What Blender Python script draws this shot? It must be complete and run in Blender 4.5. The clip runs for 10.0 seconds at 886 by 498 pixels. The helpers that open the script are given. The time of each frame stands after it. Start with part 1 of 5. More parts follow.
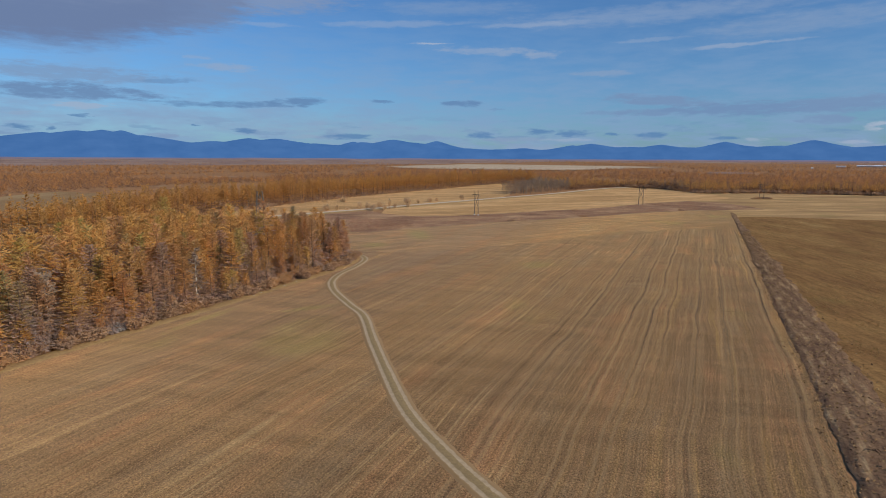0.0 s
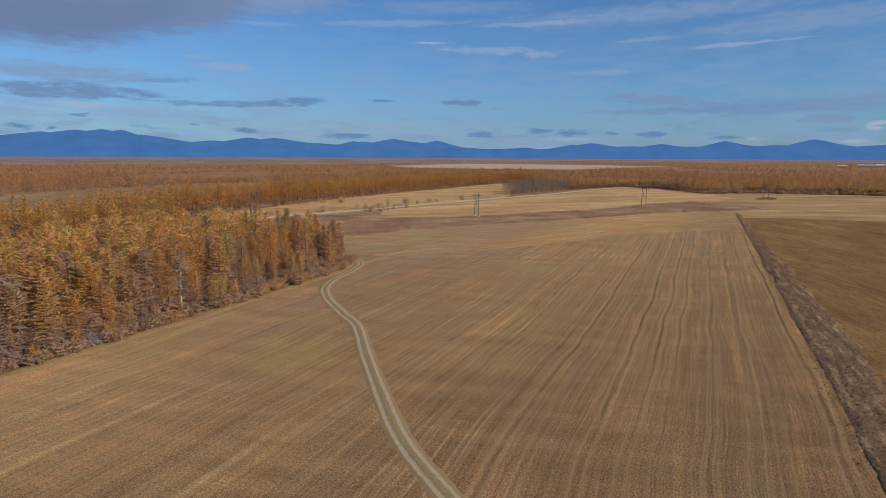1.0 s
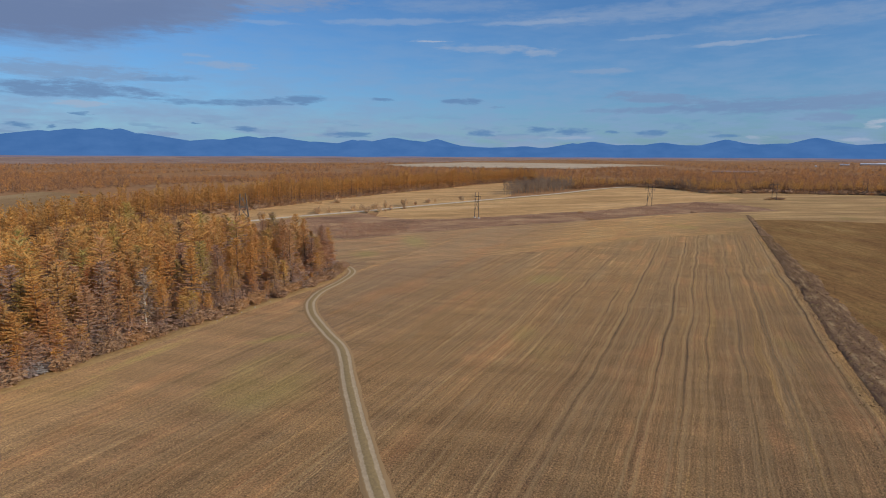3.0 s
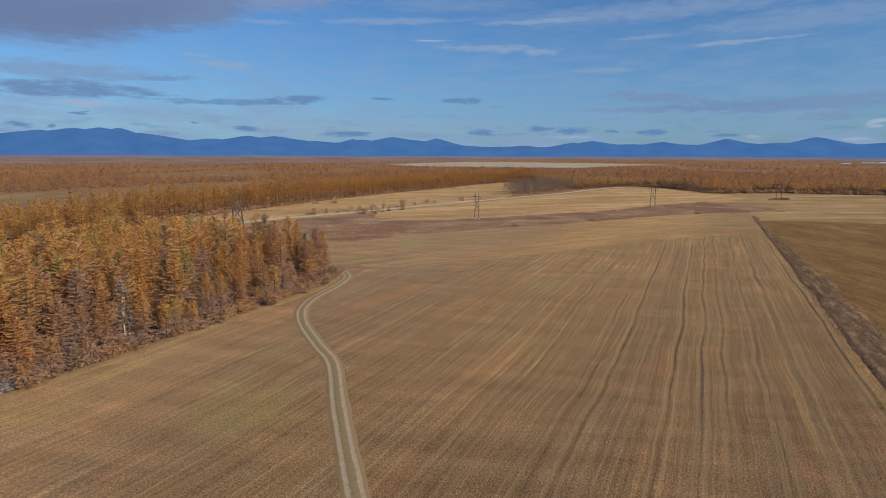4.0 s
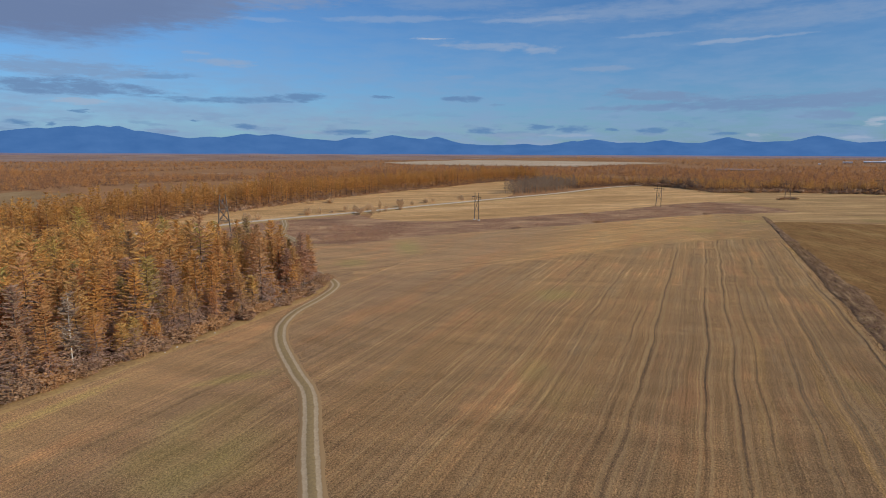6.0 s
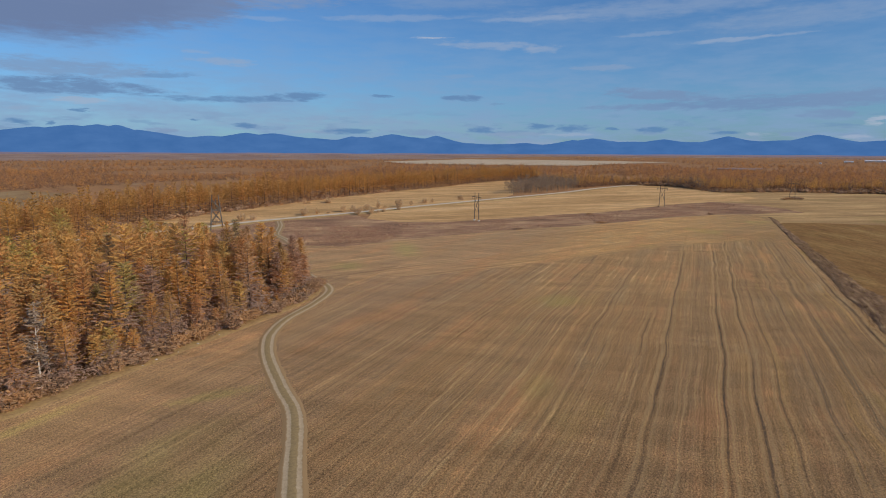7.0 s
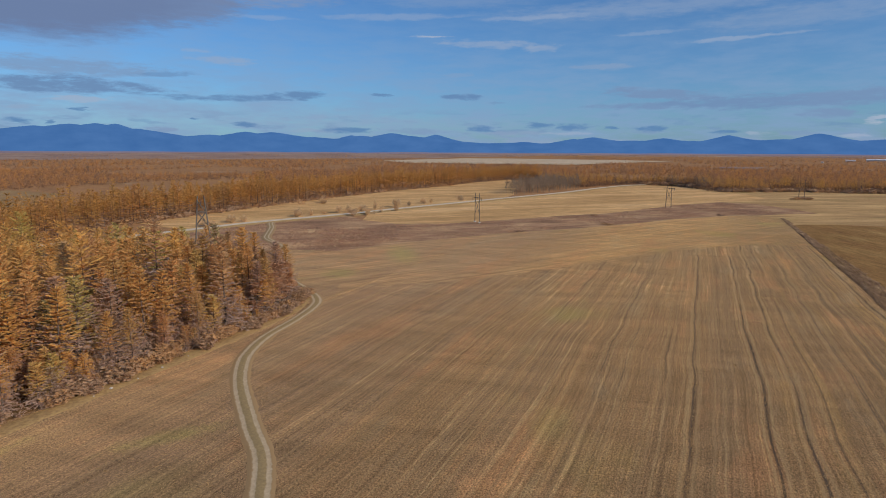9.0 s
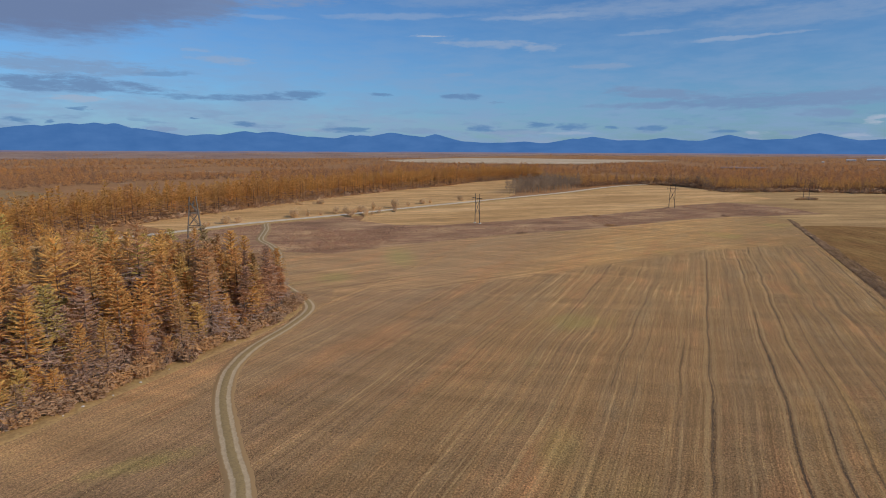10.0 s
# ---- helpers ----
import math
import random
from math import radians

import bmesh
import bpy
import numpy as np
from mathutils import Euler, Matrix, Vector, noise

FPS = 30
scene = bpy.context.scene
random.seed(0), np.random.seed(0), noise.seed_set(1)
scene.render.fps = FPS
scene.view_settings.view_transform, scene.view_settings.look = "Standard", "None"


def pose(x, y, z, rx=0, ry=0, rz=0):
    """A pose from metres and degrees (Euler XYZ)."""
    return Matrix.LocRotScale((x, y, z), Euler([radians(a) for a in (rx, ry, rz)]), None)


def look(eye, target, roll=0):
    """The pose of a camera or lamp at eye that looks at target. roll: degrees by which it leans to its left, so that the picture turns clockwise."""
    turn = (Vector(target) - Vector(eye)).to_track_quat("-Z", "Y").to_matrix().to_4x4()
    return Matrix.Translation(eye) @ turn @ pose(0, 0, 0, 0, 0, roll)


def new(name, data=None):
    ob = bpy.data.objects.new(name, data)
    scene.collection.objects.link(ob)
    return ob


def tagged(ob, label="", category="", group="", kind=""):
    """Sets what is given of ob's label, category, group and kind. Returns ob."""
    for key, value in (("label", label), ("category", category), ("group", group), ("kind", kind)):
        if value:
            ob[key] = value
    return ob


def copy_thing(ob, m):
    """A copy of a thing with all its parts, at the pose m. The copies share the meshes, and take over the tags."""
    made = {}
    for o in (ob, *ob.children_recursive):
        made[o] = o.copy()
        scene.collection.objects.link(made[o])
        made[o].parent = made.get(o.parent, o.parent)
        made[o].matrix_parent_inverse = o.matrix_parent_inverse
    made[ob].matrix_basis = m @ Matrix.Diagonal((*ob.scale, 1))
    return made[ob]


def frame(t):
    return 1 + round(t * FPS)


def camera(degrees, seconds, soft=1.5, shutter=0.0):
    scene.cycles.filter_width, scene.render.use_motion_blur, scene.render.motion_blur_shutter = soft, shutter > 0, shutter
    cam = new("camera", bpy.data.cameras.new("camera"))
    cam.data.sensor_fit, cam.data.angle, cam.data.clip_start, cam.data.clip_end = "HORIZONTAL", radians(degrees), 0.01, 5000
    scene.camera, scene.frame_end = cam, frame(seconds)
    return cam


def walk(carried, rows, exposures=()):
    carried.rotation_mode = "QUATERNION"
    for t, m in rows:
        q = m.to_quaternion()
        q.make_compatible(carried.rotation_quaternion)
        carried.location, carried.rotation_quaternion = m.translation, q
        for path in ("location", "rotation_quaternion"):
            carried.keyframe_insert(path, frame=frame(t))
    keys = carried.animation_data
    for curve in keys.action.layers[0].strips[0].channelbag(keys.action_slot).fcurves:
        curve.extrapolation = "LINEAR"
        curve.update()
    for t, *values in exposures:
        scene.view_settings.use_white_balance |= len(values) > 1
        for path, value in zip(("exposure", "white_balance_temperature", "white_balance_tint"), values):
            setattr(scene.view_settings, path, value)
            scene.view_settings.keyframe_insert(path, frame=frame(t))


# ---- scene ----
cam = camera(75.4, 10.0, soft=1.0)
METRES, EYE, TILT, LEAN, TURN = 65.89, 33.0, 0.0, 0.0, 24.3
ROWS = [
    (0.0, 0.0, 0.0, 0.0, 0.04, -9.02, -0.25),
    (0.5, 0.0022, 0.0504, 0.002, 0.04, -9.04, -0.24),
    (1.0, 0.0048, 0.1045, 0.0046, 0.05, -9.08, -0.24),
    (1.5, 0.0077, 0.1545, 0.0062, 0.05, -9.1, -0.23),
    (2.0, 0.0101, 0.2088, 0.0081, 0.04, -9.13, -0.22),
    (2.5, 0.0128, 0.2582, 0.0103, 0.05, -9.18, -0.23),
    (4.0, 0.0219, 0.4118, 0.0132, 0.07, -9.27, -0.2),
    (4.5, 0.0249, 0.4595, 0.0137, 0.07, -9.31, -0.19),
    (5.0, 0.0279, 0.513, 0.0139, 0.07, -9.36, -0.2),
    (5.5, 0.0309, 0.5624, 0.0142, 0.06, -9.4, -0.21),
    (7.0, 0.0392, 0.7155, 0.0134, 0.05, -9.53, -0.24),
    (7.5, 0.0411, 0.7614, 0.0128, 0.05, -9.55, -0.23),
    (8.0, 0.042, 0.8105, 0.012, 0.03, -9.58, -0.23),
    (8.5, 0.0429, 0.8553, 0.0118, 0.03, -9.61, -0.24),
    (9.0, 0.0438, 0.9038, 0.011, 0.02, -9.63, -0.24),
    (9.5, 0.0444, 0.9492, 0.0105, 0.0, -9.64, -0.24),
    (10.0, 0.0457, 0.9985, 0.0101, -0.01, -9.67, -0.25),
]
walk(cam, [(t, pose(0, 0, EYE, TILT, LEAN, TURN) @ pose(METRES * x, METRES * y, METRES * z, 90 + pitch, roll, yaw)) for t, x, y, z, yaw, pitch, roll in ROWS])

# ---- light ----
SUN_AZ, SUN_EL = 100.0, 26.0   # degrees: clockwise from +y, above the horizon
sun = new("sun", bpy.data.lights.new("sun", "SUN"))
sun.data.energy, sun.data.angle, sun.data.color = 3.9, radians(0.53), (1.0, 0.90, 0.76)
_a, _e = radians(SUN_AZ), radians(SUN_EL)
sun.matrix_basis = look((math.sin(_a) * math.cos(_e) * 100, math.cos(_a) * math.cos(_e) * 100, math.sin(_e) * 100), (0, 0, 0))

world = bpy.data.worlds.new("sky")
scene.world = world
world.use_nodes = True
wt = world.node_tree
wt.nodes.clear()


def wn(kind, **kw):
    n = wt.nodes.new(kind)
    for k, v in kw.items():
        n.inputs[int(k[1:])].default_value = v
    return n


def wmath(op, a, b=None, c=None):
    n = wt.nodes.new("ShaderNodeMath")
    n.operation = op
    for i, v in enumerate((a, b, c)):
        if v is None:
            continue
        if isinstance(v, (int, float)):
            n.inputs[i].default_value = v
        else:
            wt.links.new(v, n.inputs[i])
    return n.outputs[0]


def wmix(fac, a, b):
    n = wt.nodes.new("ShaderNodeMix")
    n.data_type = "RGBA"
    for i, v in ((0, fac), (6, a), (7, b)):
        if isinstance(v, (int, float, tuple)):
            n.inputs[i].default_value = v
        else:
            wt.links.new(v, n.inputs[i])
    return n.outputs[2]


sky = wt.nodes.new("ShaderNodeTexSky")
sky.sky_type, sky.sun_disc = "NISHITA", False
sky.sun_elevation, sky.sun_rotation = radians(SUN_EL), radians(SUN_AZ)
sky.air_density, sky.dust_density, sky.ozone_density = 1.0, 0.6, 2.0
SKY_TINT = (0.47, 0.83, 1.25, 1.0)
tint = wt.nodes.new("ShaderNodeMix")
tint.data_type, tint.blend_type = "RGBA", "MULTIPLY"
tint.inputs[0].default_value = 1.0
wt.links.new(sky.outputs[0], tint.inputs[6])
tint.inputs[7].default_value = SKY_TINT
coord = wt.nodes.new("ShaderNodeTexCoord")
sep = wt.nodes.new("ShaderNodeSeparateXYZ")
wt.links.new(coord.outputs["Generated"], sep.inputs[0])
az = wmath("MULTIPLY", wmath("ARCTAN2", sep.outputs[0], sep.outputs[1]), 57.2958)
el = wmath("MULTIPLY", wmath("ARCSINE", sep.outputs[2]), 57.2958)
flat = wt.nodes.new("ShaderNodeCombineXYZ")
wt.links.new(wmath("MULTIPLY", az, 0.16), flat.inputs[0])
wt.links.new(wmath("MULTIPLY", el, 0.75), flat.inputs[1])
wisp = wn("ShaderNodeTexNoise", i2=1.3, i3=7.0, i4=0.62)
wt.links.new(flat.outputs[0], wisp.inputs[0])
puff = wn("ShaderNodeTexNoise", i2=3.0, i3=8.0, i4=0.66)
wt.links.new(flat.outputs[0], puff.inputs[0])
edge = wmath("MULTIPLY", wmath("SUBTRACT", puff.outputs[0], 0.5), 2.6)
# thin pale veil, thicker towards the horizon
low = wt.nodes.new("ShaderNodeMapRange")
wt.links.new(el, low.inputs[0])
for i, v in ((1, 0.0), (2, 13.0), (3, 1.0), (4, 0.15)):
    low.inputs[i].default_value = v
veil = wt.nodes.new("ShaderNodeMapRange")
veil.interpolation_type = "SMOOTHSTEP"
wt.links.new(wisp.outputs[0], veil.inputs[0])
for i, v in ((1, 0.30), (2, 0.70), (3, 0.25), (4, 1.0)):
    veil.inputs[i].default_value = v
S = 1.0 / 0.085     # the values below are as seen; the background's strength is 0.085
shade = wmix(wmath("MULTIPLY", veil.outputs[0], low.outputs[0]), tint.outputs[2], (0.225 * S, 0.350 * S, 0.555 * S, 1))
# low banks of small cloud over the mountains
bank = wt.nodes.new("ShaderNodeCombineXYZ")
wt.links.new(wmath("MULTIPLY", az, 0.30), bank.inputs[0])
wt.links.new(wmath("MULTIPLY", el, 1.5), bank.inputs[1])
bank.inputs[2].default_value = 3.7
small = wn("ShaderNodeTexNoise", i2=1.0, i3=5.0, i4=0.55)
wt.links.new(bank.outputs[0], small.inputs[0])
for lo, hi, e0, e1, c, d in ((0.54, 0.64, 4.2, 1.6, (0.14, 0.26, 0.46), 0.75), (0.50, 0.62, 2.4, 0.8, (0.33, 0.42, 0.56), 0.6)):
    a1, a2 = wt.nodes.new("ShaderNodeMapRange"), wt.nodes.new("ShaderNodeMapRange")
    wt.links.new(small.outputs[0], a1.inputs[0])
    wt.links.new(el, a2.inputs[0])
    for i, v in ((1, lo), (2, hi), (3, 0.0), (4, d)):
        a1.inputs[i].default_value = v
    for i, v in ((1, e0), (2, e1), (3, 0.0), (4, 1.0)):
        a2.inputs[i].default_value = v
    shade = wmix(wmath("MULTIPLY", a1.outputs[0], a2.outputs[0]), shade, tuple(q * S for q in c) + (1,))
# clouds: azimuth, elevation, half width, half height in degrees; then density, 0 grey to 1 lit, slant
def drift(a, b, z, detail):
    """Noise about zero over the sky, a and b to the degree."""
    q = wt.nodes.new("ShaderNodeCombineXYZ")
    wt.links.new(wmath("MULTIPLY", az, a), q.inputs[0])
    wt.links.new(wmath("MULTIPLY", el, b), q.inputs[1])
    q.inputs[2].default_value = z
    n = wn("ShaderNodeTexNoise", i2=1.0, i3=detail, i4=0.6)
    wt.links.new(q.outputs[0], n.inputs[0])
    return wmath("SUBTRACT", n.outputs[0], 0.5)


plane = wt.nodes.new("ShaderNodeCombineXYZ")
wt.links.new(wmath("MULTIPLY_ADD", drift(0.5, 2.6, 11.0, 4.0), 4.0, az), plane.inputs[0])
wt.links.new(wmath("MULTIPLY_ADD", drift(0.45, 1.6, 17.0, 4.0), 0.55, el), plane.inputs[1])
curl = wn("ShaderNodeTexNoise", i2=1.0, i3=4.0, i4=0.6)
curl_at = wt.nodes.new("ShaderNodeCombineXYZ")
wt.links.new(wmath("MULTIPLY", az, 0.55), curl_at.inputs[0])
wt.links.new(wmath("MULTIPLY", el, 2.2), curl_at.inputs[1])
wt.links.new(curl_at.outputs[0], curl.inputs[0])
fine = wmath("MULTIPLY", wmath("SUBTRACT", curl.outputs[0], 0.5), 2.0)


def cloud(a, e, wide, high, dens, lit, slant=0.0, torn=1.5, soft=1.0, grey=(0.128, 0.245, 0.445)):
    """One soft-edged cloud laid over the sky."""
    global shade
    m = wt.nodes.new("ShaderNodeMapping")
    m.vector_type = "TEXTURE"
    m.inputs["Location"].default_value = (a, e, 0)
    m.inputs["Rotation"].default_value = (0, 0, radians(slant))
    m.inputs["Scale"].default_value = (wide, high, 1)
    wt.links.new(plane.outputs[0], m.inputs[0])
    r = wt.nodes.new("ShaderNodeVectorMath")
    r.operation = "DOT_PRODUCT"
    wt.links.new(m.outputs[0], r.inputs[0])
    wt.links.new(m.outputs[0], r.inputs[1])
    body = wmath("SUBTRACT", wmath("MULTIPLY_ADD", fine if high < 0.5 else edge, torn, 1.0), r.outputs["Value"])
    k = wt.nodes.new("ShaderNodeMapRange")
    k.interpolation_type = "SMOOTHSTEP"
    wt.links.new(body, k.inputs[0])
    for i, v in ((1, -0.25), (2, soft), (3, 0.0), (4, dens)):
        k.inputs[i].default_value = v
    pale = (0.375, 0.445, 0.575)
    shade = wmix(k.outputs[0], shade, (*((g + (p - g) * lit) * S for g, p in zip(grey, pale)), 1))


VEILS = ((-5.5, 12.65, 16.1, 0.92, 0.42, 0.75, 0.8), (6.8, 11.02, 10.2, 1.02, 0.42, 0.65, 1.4), (-23.6, 13.75, 9.0, 0.67, 0.35, 0.6, 0))
STREAKS = ((-29.4, 12.32, 7.4, 0.33, 0.36, 0.85, 1.5), (-41.1, 11.82, 3.5, 0.22, 0.32, 0.85, 0), (-25.7, 10.7, 2.3, 0.1, 0.7, 1.1, 1.1), (2.5, 9.64, 5.6, 0.2, 0.5, 0.9, 1.2),
           (-5.3, 10.55, 3.9, 0.16, 0.3, 0.9, 1.2), (-16.1, 12.25, 5.8, 0.28, 0.36, 0.95, 1.2))
ROSY = ((-19.7, 9.99, 5.1, 0.41, 0.55, 0.75, -1.7), (-15.2, 9.62, 2.2, 0.4, 0.5, 0.75, 0), (-9.2, 7.75, 2.9, 0.35, 0.5, 0.55, -1.7), (-22.7, 7.19, 1.7, 0.21, 0.3, 0.5, 0),
        (-44.4, 7.99, 3.0, 0.38, 0.55, 0.7, 0), (-46.5, 8.63, 1.4, 0.23, 0.4, 0.75, 0), (-55.9, 4.17, 2.4, 0.28, 0.7, 0.85, 0), (-59.8, 3.44, 1.2, 0.26, 0.45, 0.6, 0))
WEST_BANK = ((-57.0, 6.68, 8.5, 0.75, 0.7, 0.3, 0), (-57.2, 5.26, 8.2, 0.75, 0.95, 0.08, 0), (-49.6, 6.55, 2.8, 0.24, 0.6, 0.05, 3.4))
EAST_BANK = ((-4.1, 5.25, 5.6, 0.5, 0.95, 0.2, -4.6), (-6.0, 4.24, 4.8, 0.34, 0.9, 0.2, 0), (3.3, 4.33, 8.2, 0.66, 0.95, 0.15, 0), (10.1, 4.46, 4.8, 0.8, 0.9, 0.2, 1.7), (9.1, 3.26, 2.5, 0.45, 0.9, 0.25, 0))
DARK_BARS = ((-44.1, 4.76, 6.8, 0.3, 0.85, 0.0, 1.1), (-38.3, 5.19, 2.7, 0.47, 0.9, 0.0, 2.9), (-30.5, 5.35, 1.1, 0.15, 0.85, 0.0, 0), (-22.5, 5.2, 2.0, 0.31, 0.9, 0.0, 0), (-19.0, 4.61, 0.9, 0.16, 0.5, 0.1, 0))
HEAPS = ((-60.2, 2.33, 1.2, 0.27), (-58.2, 2.31, 0.5, 0.18), (-56.0, 3.34, 0.5, 0.18), (-43.0, 2.4, 1.1, 0.26), (-47.1, 2.82, 0.4, 0.15), (-33.4, 2.01, 2.2, 0.32), (-20.4, 2.19, 1.7, 0.38), (-15.0, 2.51, 1.5, 0.26),
         (-11.8, 2.39, 1.7, 0.37), (-8.2, 2.27, 0.9, 0.16), (-4.6, 2.19, 1.9, 0.31), (1.5, 1.87, 1.2, 0.19))
BRIGHT = ((12.0, 2.64, 0.9, 0.39, 0.7, 1.15, 0), (10.8, 1.43, 1.3, 0.22, 0.5, 1.1, 0), (4.0, 1.65, 0.9, 0.24, 0.5, 1.0, 0), (-12.5, 1.76, 2.7, 0.16, 0.5, 0.9, 0), (-17.9, 1.82, 3.8, 0.21, 0.6, 0.5, 0), (-26.8, 1.95, 3.1, 0.27, 0.6, 0.3, 0),
          (-49.8, 1.87, 0.9, 0.24, 0.8, 0.4, 0), (-37.6, 1.96, 1.8, 0.21, 0.5, 0.6, 0))
cloud(-48, 3.3, 22, 1.5, 0.4, 0.55, 0, 0.8, 1.4)
cloud(-30, 2.6, 16, 0.9, 0.35, 0.6, 0, 0.8, 1.4)
for row in VEILS:
    cloud(*row, 0.9, 1.3)
for row in STREAKS:
    cloud(*row, 1.0, 1.0)
STORM = (0.148, 0.213, 0.375)
cloud(-41.7, 14.26, 9.2, 1.82, 0.75, 0.38, 0, 0.9, 1.0, STORM)
cloud(-48.7, 13.4, 6.8, 2.9, 0.9, 0.08, 0, 0.5, 0.6, STORM)
cloud(-59.0, 13.6, 12.5, 5.1, 1.0, 0.0, 0, 0.3, 0.5, STORM)
cloud(-59.0, 14.6, 14.0, 3.0, 0.25, 0.5, 0, 0.8, 1.4, STORM)
for row in ROSY + WEST_BANK + EAST_BANK + DARK_BARS + BRIGHT:
    cloud(*row)
for row in HEAPS:
    cloud(*row, 0.85, -0.1)
back = wt.nodes.new("ShaderNodeBackground")
back.inputs[1].default_value = 0.085
wt.links.new(shade, back.inputs[0])
wout = wt.nodes.new("ShaderNodeOutputWorld")
wt.links.new(back.outputs[0], wout.inputs[0])


# ---- materials ----
class Mat:
    """A small builder of node materials."""

    def __init__(self, name, rough=0.9):
        self.m = bpy.data.materials.new(name)
        self.m.use_nodes = True
        self.t = self.m.node_tree
        self.b = self.t.nodes["Principled BSDF"]
        self.b.inputs["Roughness"].default_value = rough
        self.b.inputs["Specular IOR Level"].default_value = 0.2

    def n(self, kind, **kw):
        n = self.t.nodes.new(kind)
        for k, v in kw.items():
            n.inputs[k.replace("_", " ")].default_value = v
        return n

    def link(self, a, b):
        self.t.links.new(a, b)

    def pos(self, scale=(1, 1, 1), turn=0.0, uv=""):
        g = self.n("ShaderNodeUVMap") if uv else self.n("ShaderNodeNewGeometry")
        if uv:
            g.uv_map = uv
        mp = self.n("ShaderNodeMapping")
        mp.vector_type = "TEXTURE"
        mp.inputs["Scale"].default_value = tuple(1.0 / q for q in scale)
        mp.inputs["Rotation"].default_value = (0, 0, radians(turn))
        self.link(g.outputs[0], mp.inputs[0])
        return mp.outputs[0]

    def noise(self, where, scale, detail=4.0, rough=0.55):
        n = self.n("ShaderNodeTexNoise", Scale=scale, Detail=detail, Roughness=rough)
        self.link(where, n.inputs["Vector"])
        return n.outputs[0]

    def ramp(self, fac, stops):
        r = self.n("ShaderNodeValToRGB")
        e = r.color_ramp.elements
        while len(e) < len(stops):
            e.new(0.5)
        for el_, (p, c) in zip(e, stops):
            el_.position, el_.color = p, (*c, 1)
        self.link(fac, r.inputs[0])
        return r.outputs[0]

    def mix(self, fac, a, b, blend="MIX"):
        x = self.n("ShaderNodeMix")
        x.data_type, x.blend_type = "RGBA", blend
        for i, v in ((0, fac), (6, a), (7, b)):
            if isinstance(v, (int, float)):
                x.inputs[i].default_value = v
            elif isinstance(v, tuple):
                x.inputs[i].default_value = (*v, 1)
            else:
                self.link(v, x.inputs[i])
        return x.outputs[2]

    def step(self, v, lo, hi, to=1.0):
        r = self.n("ShaderNodeMapRange")
        r.interpolation_type = "SMOOTHSTEP"
        self.link(v, r.inputs[0])
        for i, x in ((1, lo), (2, hi), (3, 0.0), (4, to)):
            r.inputs[i].default_value = x
        return r.outputs[0]

    def colour(self, c):
        if isinstance(c, tuple):
            self.b.inputs["Base Color"].default_value = (*c, 1)
        else:
            self.link(c, self.b.inputs["Base Color"])
        return self

    def bump(self, h, strength=0.5, distance=0.1):
        n = self.n("ShaderNodeBump", Strength=strength, Distance=distance)
        self.link(h, n.inputs["Height"])
        self.link(n.outputs[0], self.b.inputs["Normal"])
        return self


def leafy(name, stops, glow=0.46):
    """Foliage: the tint runs over a ramp, from tree to tree and from spray to spray; some light comes through."""
    k = Mat(name, 0.9)
    k.b.inputs["Specular IOR Level"].default_value = 0.08
    at = k.n("ShaderNodeAttribute")
    at.attribute_name = "tint"
    info = k.n("ShaderNodeObjectInfo")
    add = k.n("ShaderNodeMath")
    add.operation = "ADD"
    k.link(at.outputs["Fac"], add.inputs[0])
    k.link(info.outputs["Random"], add.inputs[1])
    fr = k.n("ShaderNodeMath")
    fr.operation = "FRACT"
    k.link(add.outputs[0], fr.inputs[0])
    col = k.ramp(fr.outputs[0], stops)
    geo = k.n("ShaderNodeNewGeometry")
    isl = k.ramp(geo.outputs["Random Per Island"], [(0, (0.80, 0.77, 0.77)), (0.5, (1, 1, 1)), (1, (1.14, 1.13, 1.10))])
    col = k.mix(1.0, col, isl, "MULTIPLY")
    k.colour(col)
    tr = k.n("ShaderNodeBsdfTranslucent")
    k.link(col, tr.inputs[0])
    ms = k.n("ShaderNodeMixShader", Fac=glow)
    k.link(k.b.outputs[0], ms.inputs[1])
    k.link(tr.outputs[0], ms.inputs[2])
    k.link(ms.outputs[0], k.t.nodes["Material Output"].inputs[0])
    return k.m


LARCH = [(0.0, (0.668, 0.369, 0.129)), (0.22, (0.722, 0.419, 0.136)), (0.40, (0.614, 0.323, 0.148)), (0.52, (0.647, 0.408, 0.148)),
         (0.64, (0.561, 0.335, 0.193)), (0.76, (0.496, 0.329, 0.245)), (0.85, (0.475, 0.37, 0.12)), (0.92, (0.636, 0.419, 0.148)), (1.0, (0.668, 0.369, 0.129))]
M_GOLD = leafy("golden_needles", [(0.0, (0.701, 0.381, 0.124)), (0.25, (0.733, 0.426, 0.132)), (0.5, (0.669, 0.392, 0.139)), (0.7, (0.679, 0.365, 0.132)), (0.80, (0.572, 0.33, 0.179)), (0.90, (0.517, 0.435, 0.129)), (1.0, (0.701, 0.381, 0.124))])
M_BELT = leafy("belt_needles", [(0.0, (0.602, 0.312, 0.0933)), (0.3, (0.637, 0.346, 0.0991)), (0.55, (0.555, 0.312, 0.104)), (0.75, (0.567, 0.283, 0.0991)), (0.9, (0.522, 0.306, 0.124)), (1.0, (0.602, 0.312, 0.0933))], 0.52)
M_NEEDLE = leafy("larch_needles", LARCH)
M_TWIG = leafy("larch_twigs", [(0, (0.487, 0.329, 0.253)), (0.4, (0.551, 0.351, 0.24)), (0.7, (0.413, 0.323, 0.285)), (1, (0.508, 0.34, 0.246))], 0.4)
